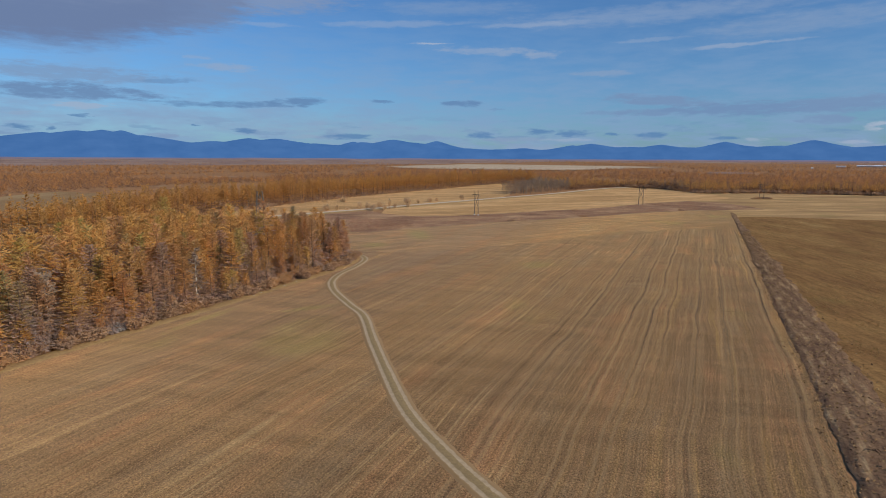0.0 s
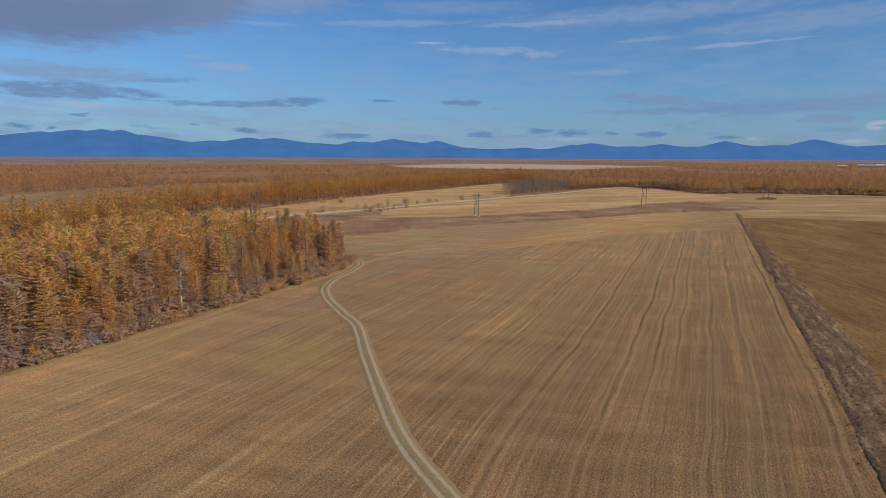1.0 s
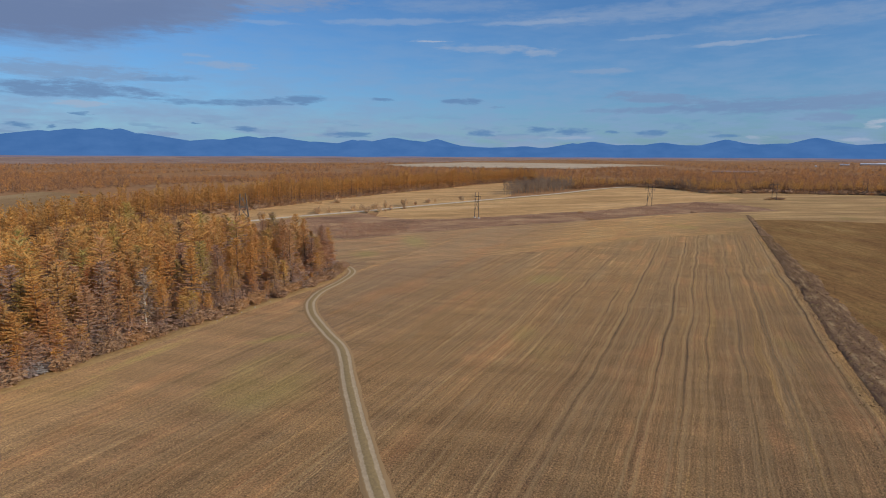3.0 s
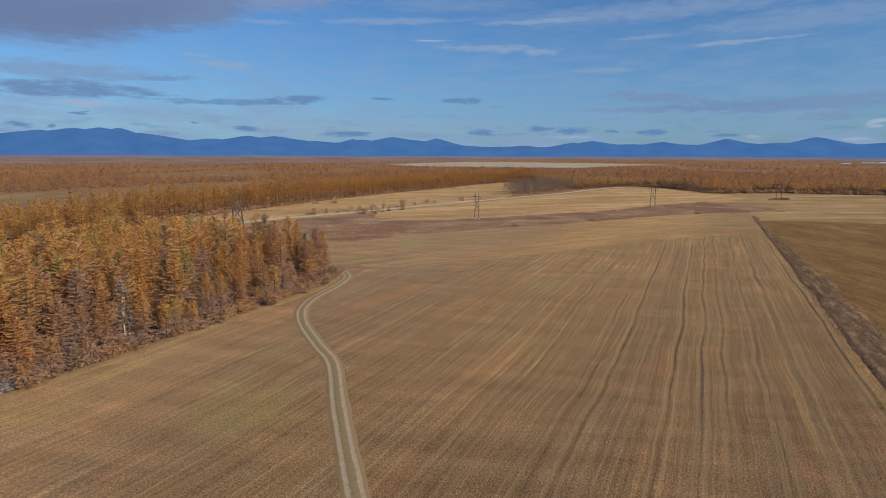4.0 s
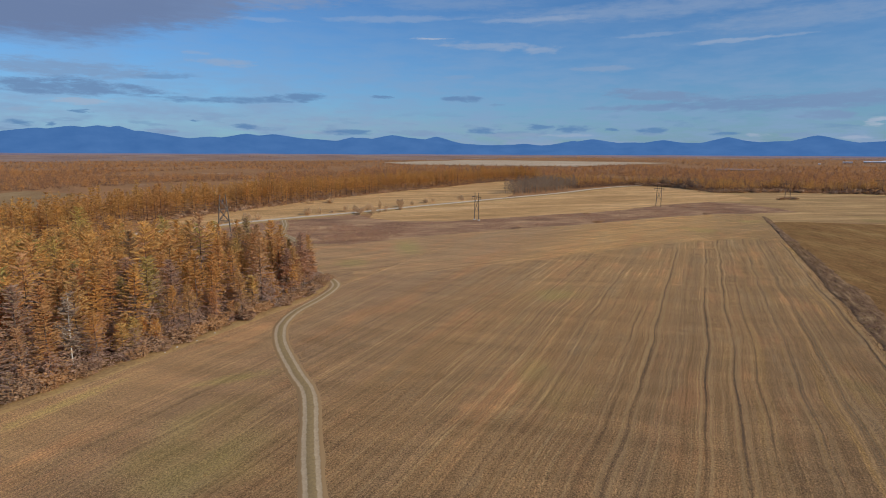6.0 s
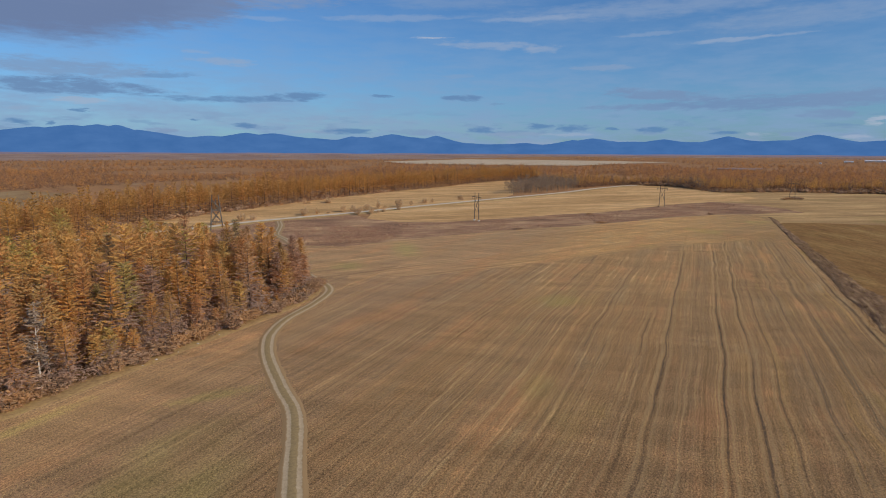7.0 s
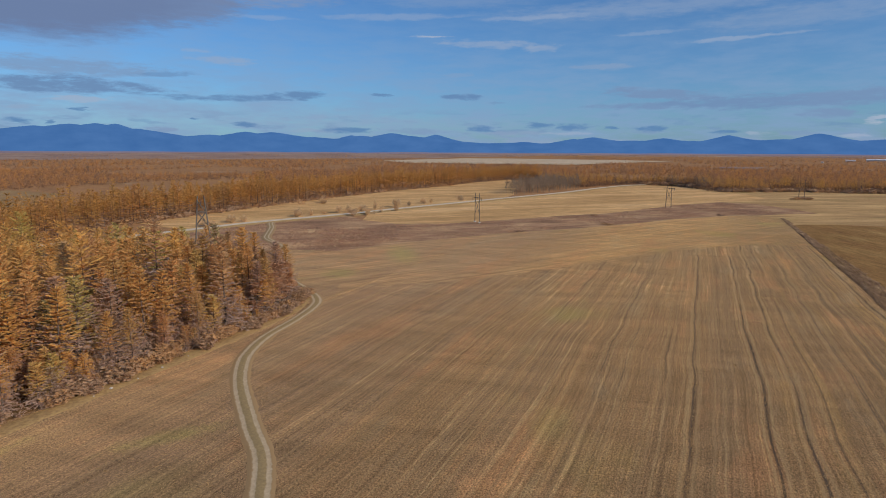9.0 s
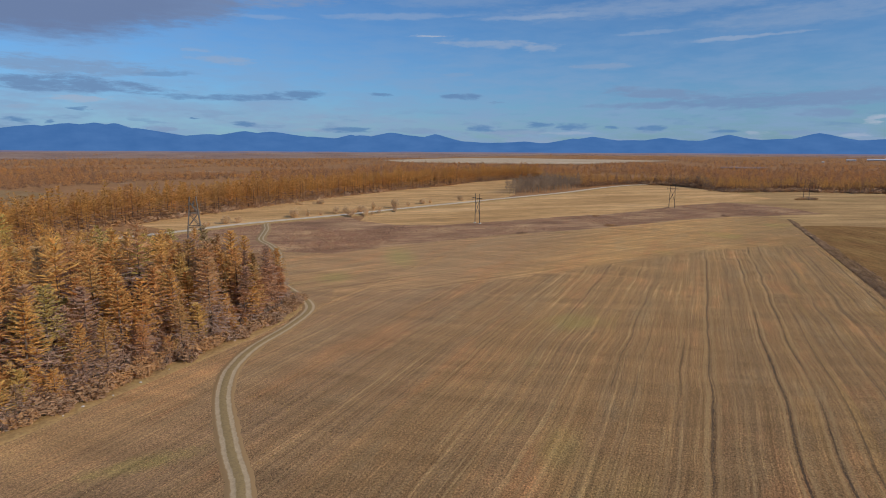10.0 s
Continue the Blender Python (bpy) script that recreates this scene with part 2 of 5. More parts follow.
M_BARE = leafy("bare_twigs", [(0, (0.27, 0.195, 0.14)), (0.5, (0.33, 0.24, 0.165)), (1, (0.29, 0.22, 0.16))], 0.25)
M_GREY = leafy("grey_twigs", [(0, (0.33, 0.30, 0.28)), (0.5, (0.40, 0.37, 0.34)), (1, (0.36, 0.32, 0.29))], 0.3)
M_SHRUB = leafy("shrub_twigs", [(0, (0.41, 0.245, 0.145)), (0.35, (0.36, 0.245, 0.165)), (0.7, (0.49, 0.27, 0.12)), (1, (0.38, 0.25, 0.16))], 0.3)
M_SAPLING = leafy("sapling_twigs", [(0, (0.47, 0.25, 0.14)), (0.5, (0.52, 0.27, 0.13)), (1, (0.43, 0.25, 0.16))], 0.45)
M_WILLOW = leafy("willow_twigs", [(0, (0.60, 0.42, 0.25)), (0.5, (0.68, 0.47, 0.26)), (1, (0.55, 0.38, 0.23))], 0.5)
M_STRAW = leafy("cut_straw", [(0, (0.44, 0.28, 0.13)), (0.35, (0.54, 0.35, 0.165)), (0.6, (0.48, 0.28, 0.115)), (0.85, (0.42, 0.30, 0.14)), (1, (0.60, 0.42, 0.21))], 0.35)
M_DRYGRASS = leafy("meadow_blades", [(0, (0.30, 0.17, 0.07)), (0.4, (0.38, 0.23, 0.095)), (0.7, (0.27, 0.20, 0.07)), (1, (0.44, 0.28, 0.125))], 0.45)
M_HEATH = leafy("heath_twigs", [(0, (0.38, 0.236, 0.15)), (0.4, (0.494, 0.307, 0.189)), (0.8, (0.437, 0.236, 0.156)), (1, (0.598, 0.401, 0.234))], 0.3)
M_DUSK = leafy("far_bare_twigs", [(0, (0.28, 0.165, 0.10)), (0.5, (0.33, 0.185, 0.10)), (1, (0.25, 0.16, 0.11))], 0.5)
M_FAR = leafy("far_needles", [(0.0, (0.575, 0.275, 0.1)), (0.3, (0.609, 0.307, 0.107)), (0.55, (0.506, 0.252, 0.11)), (0.8, (0.414, 0.234, 0.134)), (1, (0.575, 0.275, 0.1))], 0.5)

k = Mat("larch_bark")
k.colour(k.ramp(k.noise(k.pos((6, 6, 1.2)), 3.0, 5), [(0.3, (0.06, 0.045, 0.035)), (0.7, (0.17, 0.12, 0.09))])).bump(k.noise(k.pos((6, 6, 1.5)), 4), 0.6, 0.05)
M_BARK = k.m
k = Mat("birch_bark")
k.colour(k.ramp(k.noise(k.pos((1.5, 1.5, 5)), 1.6, 5), [(0.36, (0.09, 0.08, 0.07)), (0.46, (0.52, 0.45, 0.37)), (1, (0.68, 0.61, 0.53))]))
M_BIRCH = k.m


def soil(name, stops, big=0.02, fine=2.5, stretch=(1, 1, 1), turn=0.0, green=0.0, bump=0.5, dist=0.12, streak=0.0):
    """Dry ground cover: broad patches over fine straw and soil."""
    k = Mat(name, 1.0)
    k.b.inputs["Specular IOR Level"].default_value = 0.02
    p = k.pos(stretch, turn)
    a = k.noise(p, big, 6, 0.6)
    b = k.noise(k.pos(), fine, 6, 0.7)
    col = k.ramp(a, stops)
    col = k.mix(1.0, col, k.ramp(b, [(0.25, (0.62, 0.60, 0.58)), (0.5, (1, 1, 1)), (0.78, (1.35, 1.32, 1.25))]), "MULTIPLY")
    if streak:
        st = k.noise(k.pos((1.0, 0.16, 1), turn), streak, 5, 0.65)
        col = k.mix(1.0, col, k.ramp(st, [(0.3, (0.70, 0.68, 0.66)), (0.5, (1, 1, 1)), (0.7, (1.28, 1.26, 1.2))]), "MULTIPLY")
    if green:
        col = k.mix(k.step(k.noise(k.pos(), 0.035, 3), 0.55, 0.75, green), col, (0.21, 0.20, 0.06))
    k.colour(col).bump(b, bump, dist)
    return k.m


M_PLAIN = soil("autumn_plain", [(0.3, (0.27, 0.14, 0.0697)), (0.45, (0.405, 0.213, 0.0961)), (0.58, (0.338, 0.182, 0.0868)), (0.72, (0.486, 0.329, 0.202))], 0.012, 0.15, (0.35, 1, 1), -30)
M_FLOOR = soil("forest_litter", [(0.3, (0.10, 0.065, 0.04)), (0.6, (0.22, 0.13, 0.06)), (0.8, (0.30, 0.18, 0.08))], 0.2, 3.0)
M_PALE = soil("mown_meadow", [(0.3, (0.436, 0.249, 0.104)), (0.5, (0.597, 0.353, 0.151)), (0.68, (0.759, 0.476, 0.223))], 0.05, 1.5, (1.0, 0.18, 1), -46, 0.1, 0.5, 0.12, 0.35)
M_PALE_E = soil("grazed_meadow", [(0.32, (0.355, 0.215, 0.102)), (0.5, (0.461, 0.282, 0.125)), (0.66, (0.604, 0.387, 0.174))], 0.05, 1.2, (1, 0.22, 1), -62, 0.4, 0.5, 0.12, 0.22)
M_BROWN = soil("brown_meadow", [(0.3, (0.205, 0.108, 0.044)), (0.45, (0.27, 0.145, 0.056)), (0.58, (0.31, 0.175, 0.066)), (0.72, (0.39, 0.24, 0.093))], 0.07, 1.2, (1.0, 0.3, 1), 20, 0.28, 0.6, 0.2, 0.6)
M_HEATHG = soil("heath_ground", [(0.3, (0.238, 0.132, 0.0805)), (0.46, (0.334, 0.188, 0.109)), (0.56, (0.436, 0.26, 0.144)), (0.68, (0.587, 0.377, 0.195))], 0.07, 0.9, (1, 0.45, 1), -46, 0.0, 0.6, 0.2, 0.25)
M_OLIVE = soil("olive_meadow", [(0.3, (0.26, 0.155, 0.075)), (0.5, (0.34, 0.21, 0.10)), (0.7, (0.44, 0.30, 0.15))], 0.02, 0.6, (1, 0.3, 1), 40, 0.1)
M_FARPALE = soil("far_stubble", [(0.3, (0.42, 0.30, 0.19)), (0.5, (0.58, 0.44, 0.29)), (0.7, (0.66, 0.52, 0.35))], 0.012, 0.1, (0.3, 1, 1), -20)
# ground colour paled to imitate distance haze; also the bare clearing's own tone
M_PALEHAZE = soil("pale_hazed_ground", [(0.3, (0.25, 0.165, 0.13)), (0.5, (0.33, 0.22, 0.17)), (0.7, (0.40, 0.29, 0.22))], 0.004, 0.05, (0.4, 1, 1), -35)
M_GRAVEL = soil("gravel", [(0.3, (0.55, 0.461, 0.34)), (0.6, (0.65, 0.549, 0.414)), (0.8, (0.72, 0.617, 0.478))], 0.4, 4.0, bump=0.25)
M_VERGE = soil("dry_grass", [(0.3, (0.31, 0.195, 0.09)), (0.55, (0.39, 0.25, 0.11)), (0.8, (0.34, 0.25, 0.095))], 0.25, 2.0)
M_DITCH = soil("ploughed_strip", [(0.3, (0.162, 0.0927, 0.0553)), (0.45, (0.211, 0.123, 0.0695)), (0.56, (0.279, 0.167, 0.0896)), (0.67, (0.423, 0.283, 0.147))], 0.5, 1.6, (1.6, 0.25, 1), 0, 0.0, 0.7, 0.25)

# stubble in rows: the map "rows" runs across (u) and along (v) the swaths, in metres
def stubble(name, stops, pale, lines, rutted):
    k = Mat(name, 0.95)
    band = k.noise(k.pos((0.16, 0.005, 1), 0, "rows"), 1.0, 2, 0.5)
    mid = k.noise(k.pos((1.9, 0.012, 1), 0, "rows"), 1.0, 1, 0.5)
    row = k.noise(k.pos((3.6, 0.04, 1), 0, "rows"), 1.0, 2, 0.6)
    crack = k.noise(k.pos((0.42, 0.004, 1), 0, "rows"), 1.0, 2, 0.4)
    swath = k.noise(k.pos((0.8, 0.006, 1), 0, "rows"), 1.0, 2, 0.6)
    straw = k.noise(k.pos((4.5, 3.4, 5)), 1.0, 5, 0.85)
    broad = k.noise(k.pos((0.11, 0.03, 1)), 1.0, 5, 0.65)
    col = k.ramp(band, stops)
    some = k.step(k.noise(k.pos((0.1, 0.03, 1), 0, "rows"), 1.0, 3, 0.6), 0.40, 0.62)
    thin = k.n("ShaderNodeMath")
    thin.operation = "MULTIPLY"
    k.link(k.step(mid, 0.57, 0.64, 0.8), thin.inputs[0])
    k.link(some, thin.inputs[1])
    col = k.mix(thin.outputs[0], col, pale)
    col = k.mix(k.step(mid, 0.47, 0.30, 0.12), col, (0.28, 0.18, 0.095))
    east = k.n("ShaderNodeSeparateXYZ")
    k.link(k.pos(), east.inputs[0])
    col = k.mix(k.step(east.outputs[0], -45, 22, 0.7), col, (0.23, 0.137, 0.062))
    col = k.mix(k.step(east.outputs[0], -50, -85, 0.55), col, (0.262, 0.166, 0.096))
    gold = k.n("ShaderNodeMath")
    gold.operation = "MULTIPLY"
    k.link(k.step(k.noise(k.pos((0.55, 0.012, 1), 0, "rows"), 1.0, 3, 0.6), 0.52, 0.66, 0.7), gold.inputs[0])
    k.link(k.step(east.outputs[0], -22, 4), gold.inputs[1])
    col = k.mix(gold.outputs[0], col, (0.35, 0.21, 0.074))
    col = k.mix(k.step(broad, 0.50, 0.68, 0.55), col, (0.44, 0.215, 0.09))
    col = k.mix(k.step(broad, 0.46, 0.30, 0.5), col, (0.33, 0.235, 0.125))
    across = k.noise(k.pos((0.035, 0.22, 1), 12), 1.0, 4, 0.65)
    col = k.mix(1.0, col, k.ramp(across, [(0.32, (0.82, 0.815, 0.81)), (0.5, (1, 1, 1)), (0.68, (1.22, 1.21, 1.18))]), "MULTIPLY")
    col = k.mix(k.step(k.noise(k.pos((1, 0.6, 1)), 0.035, 3), 0.58, 0.72, 0.5), col, (0.32, 0.27, 0.075))
    for cx, cy, rx, ry, turn in ((-113, 187, 9, 11, 20), (-112, 222, 9, 30, 33), (-78, 100, 3.2, 12, -35), (-92, 84, 2.5, 18, 5)):
        spot = k.n("ShaderNodeMapping")
        spot.vector_type = "TEXTURE"
        spot.inputs["Location"].default_value = (cx, cy, 0)
        spot.inputs["Rotation"].default_value = (0, 0, radians(turn))
        spot.inputs["Scale"].default_value = (rx, ry, 50)
        geo = k.n("ShaderNodeNewGeometry")
        k.link(geo.outputs[0], spot.inputs[0])
        ln = k.n("ShaderNodeVectorMath")
        ln.operation = "LENGTH"
        k.link(spot.outputs[0], ln.inputs[0])
        wav = k.n("ShaderNodeMath")
        wav.operation = "MULTIPLY_ADD"
        k.link(k.noise(k.pos(), 0.5, 4, 0.7), wav.inputs[0])
        wav.inputs[1].default_value = 1.3
        k.link(ln.outputs["Value"], wav.inputs[2])
        col = k.mix(k.step(wav.outputs[0], 1.45, 0.75, 0.55), col, (0.30, 0.255, 0.075))
    dark = k.ramp(crack, [(0.0, (1, 1, 1)), (0.405, (1, 1, 1)), (0.415, (1.18, 1.18, 1.15)), (0.425, (1, 1, 1)), (0.462, (1, 1, 1)), (0.472, (lines, lines, lines)), (0.482, (1, 1, 1)), (0.505, (1, 1, 1)), (0.515, (1.22, 1.21, 1.18)), (0.525, (1, 1, 1)),
                          (0.56, (1, 1, 1)), (0.572, (lines, lines, lines)), (0.584, (1, 1, 1)), (0.62, (1, 1, 1)), (0.63, (1.18, 1.18, 1.15)), (0.64, (1, 1, 1))])
    col = k.mix(1.0, col, dark, "MULTIPLY")
    col = k.mix(1.0, col, k.ramp(swath, [(0.30, (0.78, 0.775, 0.77)), (0.42, (0.97, 0.97, 0.97)), (0.56, (1, 1, 1)), (0.68, (1.22, 1.21, 1.18))]), "MULTIPLY")
    col = k.mix(1.0, col, k.ramp(row, [(0.3, (0.86, 0.855, 0.85)), (0.5, (1, 1, 1)), (0.68, (1.2, 1.19, 1.17))]), "MULTIPLY")
    col = k.mix(1.0, col, k.ramp(straw, [(0.35, (0.26, 0.25, 0.24)), (0.5, (1, 1, 1)), (0.64, (1.9, 1.86, 1.8))]), "MULTIPLY")
    # pressed wheel ruts in pairs, one pair each 13.3 m
    rows = k.n("ShaderNodeSeparateXYZ")
    k.link(k.pos((1, 1, 1), 0, "rows"), rows.inputs[0])

    def m(op, a, b):
        q = k.n("ShaderNodeMath")
        q.operation = op
        for i, v in enumerate((a, b)):
            if isinstance(v, float):
                q.inputs[i].default_value = v
            else:
                k.link(v, q.inputs[i])
        return q.outputs[0]

    wear = k.noise(k.pos((0.3, 0.02, 1), 0, "rows"), 1.0, 3, 0.6)
    frayed = m("MULTIPLY", m("SUBTRACT", k.noise(k.pos(), 0.8, 4, 0.7), 0.5), 0.4)
    strong = k.step(rows.outputs[0], -75, -18, 0.65)
    worn = m("ADD", k.step(rows.outputs[1], 70, 135, 0.75), 0.25)
    deep = [m("ABSOLUTE", m("SUBTRACT", rows.outputs[0], x), 0.0) for x in (-21.4, -12.2, -8.0, 0.7, 6.0, 14.6)]
    faint = [m("ABSOLUTE", m("SUBTRACT", m("FLOORED_MODULO", m("ADD", rows.outputs[0], x + 6.65), 13.28), 6.65), 0.0) for x in (118.4, 114.1, 111.0)]
    for d, much, gap in [(q, 0.72, (0.34, 0.50)) for q in deep] + [(q, 0.5, (0.42, 0.54)) for q in faint]:
        line = k.step(m("ADD", d, frayed), 0.17, 0.10, much * rutted)
        col = k.mix(m("MULTIPLY", m("MULTIPLY", line, m("MULTIPLY", m("ADD", strong, 0.3), worn)), k.step(wear, *gap)), col, (0.065, 0.048, 0.036))
        rim = k.step(m("ABSOLUTE", m("SUBTRACT", d, 0.62), 0.0), 0.3, 0.05, 0.45 * much * rutted)
        col = k.mix(rim, col, pale)
    # the brightness of a grazing view is painted in, paling the far half
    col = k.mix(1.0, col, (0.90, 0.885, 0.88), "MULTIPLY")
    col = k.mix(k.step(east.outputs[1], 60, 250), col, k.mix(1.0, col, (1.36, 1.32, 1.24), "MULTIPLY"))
    # slightly darker and greyer towards the wood
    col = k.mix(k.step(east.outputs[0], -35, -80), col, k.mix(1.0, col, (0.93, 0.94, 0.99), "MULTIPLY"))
    k.colour(col)
    k.b.inputs["Sheen Weight"].default_value = 0.55
    k.b.inputs["Sheen Roughness"].default_value = 0.14
    k.b.inputs["Sheen Tint"].default_value = (1.0, 0.6, 0.23, 1)
    k.bump(k.mix(0.6, row, straw), 0.8, 0.16)
    return k.m


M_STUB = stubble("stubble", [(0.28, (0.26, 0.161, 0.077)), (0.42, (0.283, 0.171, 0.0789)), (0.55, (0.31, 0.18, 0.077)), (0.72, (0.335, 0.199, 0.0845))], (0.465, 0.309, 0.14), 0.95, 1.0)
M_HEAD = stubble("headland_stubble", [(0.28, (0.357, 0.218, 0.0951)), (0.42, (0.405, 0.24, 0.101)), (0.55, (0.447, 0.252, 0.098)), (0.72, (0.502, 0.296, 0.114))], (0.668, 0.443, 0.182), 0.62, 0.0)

# ruts: u across the track (-1 to 1)
k = Mat("rutted_track", 0.95)
uvn = k.pos((1, 1, 1), 0, "rows")
sp = k.n("ShaderNodeSeparateXYZ")
k.link(uvn, sp.inputs[0])
ab = k.n("ShaderNodeMath")
ab.operation = "ABSOLUTE"
k.link(sp.outputs[0], ab.inputs[0])
jit = k.n("ShaderNodeMath")
jit.operation = "MULTIPLY_ADD"
k.link(k.noise(k.pos(), 1.2, 4), jit.inputs[0])
jit.inputs[1].default_value = 0.34
k.link(ab.outputs[0], jit.inputs[2])
dirt = k.ramp(k.noise(k.pos(), 1.7, 5, 0.65), [(0.25, (0.40, 0.29, 0.165)), (0.5, (0.50, 0.365, 0.215)), (0.75, (0.58, 0.43, 0.265))])
turf = k.ramp(k.noise(k.pos(), 2.6, 5, 0.7), [(0.25, (0.25, 0.17, 0.08)), (0.5, (0.33, 0.225, 0.10)), (0.75, (0.40, 0.27, 0.125))])
inr = k.ramp(jit.outputs[0], [(0.0, (0, 0, 0)), (0.50, (0, 0, 0)), (0.60, (1, 1, 1)), (1.0, (1, 1, 1))])
k.colour(k.mix(k.step(jit.outputs[0], 0.90, 1.04), k.mix(inr, turf, dirt), (0.36, 0.222, 0.10))).bump(k.noise(k.pos(), 5, 4), 0.5, 0.08)
M_TRACK = k.m

# blue distance haze put into the range as emission, over a near-black base
k = Mat("haze_blue_ridge", 1.0)
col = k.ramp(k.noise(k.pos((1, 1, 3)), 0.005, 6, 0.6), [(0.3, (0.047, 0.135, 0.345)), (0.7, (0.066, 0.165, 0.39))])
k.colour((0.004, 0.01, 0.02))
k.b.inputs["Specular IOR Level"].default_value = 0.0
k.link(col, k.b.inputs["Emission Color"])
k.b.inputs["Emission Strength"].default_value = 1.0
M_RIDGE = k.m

# lilac haze as emission, for the strip before the range
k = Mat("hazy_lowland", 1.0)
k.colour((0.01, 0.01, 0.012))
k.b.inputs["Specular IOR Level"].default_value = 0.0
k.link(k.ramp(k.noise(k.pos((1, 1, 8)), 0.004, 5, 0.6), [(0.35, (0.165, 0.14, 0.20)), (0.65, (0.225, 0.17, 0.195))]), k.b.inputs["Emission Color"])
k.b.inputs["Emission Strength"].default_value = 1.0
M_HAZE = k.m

k = Mat("weathered_timber", 0.8)
k.colour(k.ramp(k.noise(k.pos((8, 8, 0.8)), 2, 5), [(0.3, (0.07, 0.055, 0.045)), (0.7, (0.17, 0.14, 0.115))]))
M_TIMBER = k.m
k = Mat("galvanised_steel", 0.5)
k.b.inputs["Metallic"].default_value = 0.6
k.colour(k.ramp(k.noise(k.pos(), 3, 4), [(0.3, (0.10, 0.10, 0.11)), (0.7, (0.20, 0.20, 0.21))]))
M_STEEL = k.m
k = Mat("concrete", 0.9)
k.colour(k.ramp(k.noise(k.pos(), 3, 4), [(0.3, (0.42, 0.39, 0.35)), (0.7, (0.60, 0.56, 0.51))]))
M_CONC = k.m
k = Mat("white_roofing", 0.6)
k.colour(k.ramp(k.noise(k.pos(), 0.4, 4), [(0.3, (0.62, 0.64, 0.68)), (0.7, (0.80, 0.81, 0.84))]))
M_WHITE = k.m

# ---- mesh helpers ----
def mesh(name, V, F, mats, idx=None, tints=None, uv=None, smooth=False):
    """A mesh from arrays of points and triangles or quads."""
    V, F = np.asarray(V, np.float32), np.asarray(F, np.int32)
    me = bpy.data.meshes.new(name)
    n, w = F.shape
    me.vertices.add(len(V))
    me.vertices.foreach_set("co", V.ravel())
    me.loops.add(n * w)
    me.loops.foreach_set("vertex_index", F.ravel())
    me.polygons.add(n)
    me.polygons.foreach_set("loop_start", np.arange(0, n * w, w, dtype=np.int32))
    for m in mats:
        me.materials.append(m)
    if idx is not None:
        me.polygons.foreach_set("material_index", np.asarray(idx, np.int32))
    me.polygons.foreach_set("use_smooth", np.full(n, smooth))
    if tints is not None:
        a = me.attributes.new("tint", "FLOAT", "FACE")
        a.data.foreach_set("value", np.asarray(tints, np.float32))
    if uv is not None:
        l = me.uv_layers.new(name="rows")
        l.data.foreach_set("uv", np.asarray(uv, np.float32)[F.ravel()].ravel())
    me.update(calc_edges=True)
    return me


def put(name, me, parent=None, label="", category="", group="", kind=""):
    ob = new(name, me)
    ob.parent = parent
    return tagged(ob, label, category, group, kind)


def grid(nx, ny):
    i, j = np.meshgrid(np.arange(nx - 1), np.arange(ny - 1), indexing="ij")
    a = (i * ny + j).ravel()
    return np.stack([a, a + ny, a + ny + 1, a + 1], 1)


def smooth_line(pts, step):
    """A soft curve through the points of a plan line, in even steps."""
    p = np.asarray(pts, float)
    e = np.vstack([2 * p[0] - p[1], p, 2 * p[-1] - p[-2]])
    q = []
    for a, b, c, d in zip(e[:-3], e[1:-2], e[2:-1], e[3:]):
        for u in np.arange(0, 1, 0.05):
            q.append(0.5 * (2 * b + (c - a) * u + (2 * a - 5 * b + 4 * c - d) * u * u + (3 * b - a - 3 * c + d) * u ** 3))
    p = np.array(q + [p[-1]])
    s = np.r_[0, np.cumsum(np.hypot(*np.diff(p, axis=0).T))]
    t = np.linspace(0, s[-1], max(2, int(s[-1] / step)))
    return np.stack([np.interp(t, s, p[:, 0]), np.interp(t, s, p[:, 1])], 1)


def ribbon(line, profile, z=0.0):
    """A strip along a line: profile is a list of (offset to the right, height)."""
    d = np.gradient(line, axis=0)
    d /= np.hypot(d[:, 0], d[:, 1])[:, None]
    right = np.stack([d[:, 1], -d[:, 0]], 1)
    s = np.r_[0, np.cumsum(np.hypot(*np.diff(line, axis=0).T))]
    V, U = [], []
    for k_, (p, r) in enumerate(zip(line, right)):
        for o, h in profile:
            w = o * (1 + 0.08 * noise.noise((p[0] * 0.2, p[1] * 0.2, 5)))
            V.append((*(p + r * w), z + h + 0.015 * noise.noise((p[0], p[1], o))))
            U.append((o, s[k_]))
    return np.array(V), grid(len(line), len(profile)), np.array(U)


def inside(poly, P):
    """Which of the points P lie within the outline."""
    poly = np.asarray(poly, float)
    x, y = P[:, 0], P[:, 1]
    r = np.zeros(len(P), bool)
    for (x0, y0), (x1, y1) in zip(poly, np.roll(poly, -1, 0)):
        c = (y0 > y) != (y1 > y)
        with np.errstate(divide="ignore", invalid="ignore"):
            r ^= c & (x < (x1 - x0) * (y - y0) / (y1 - y0) + x0)
    return r


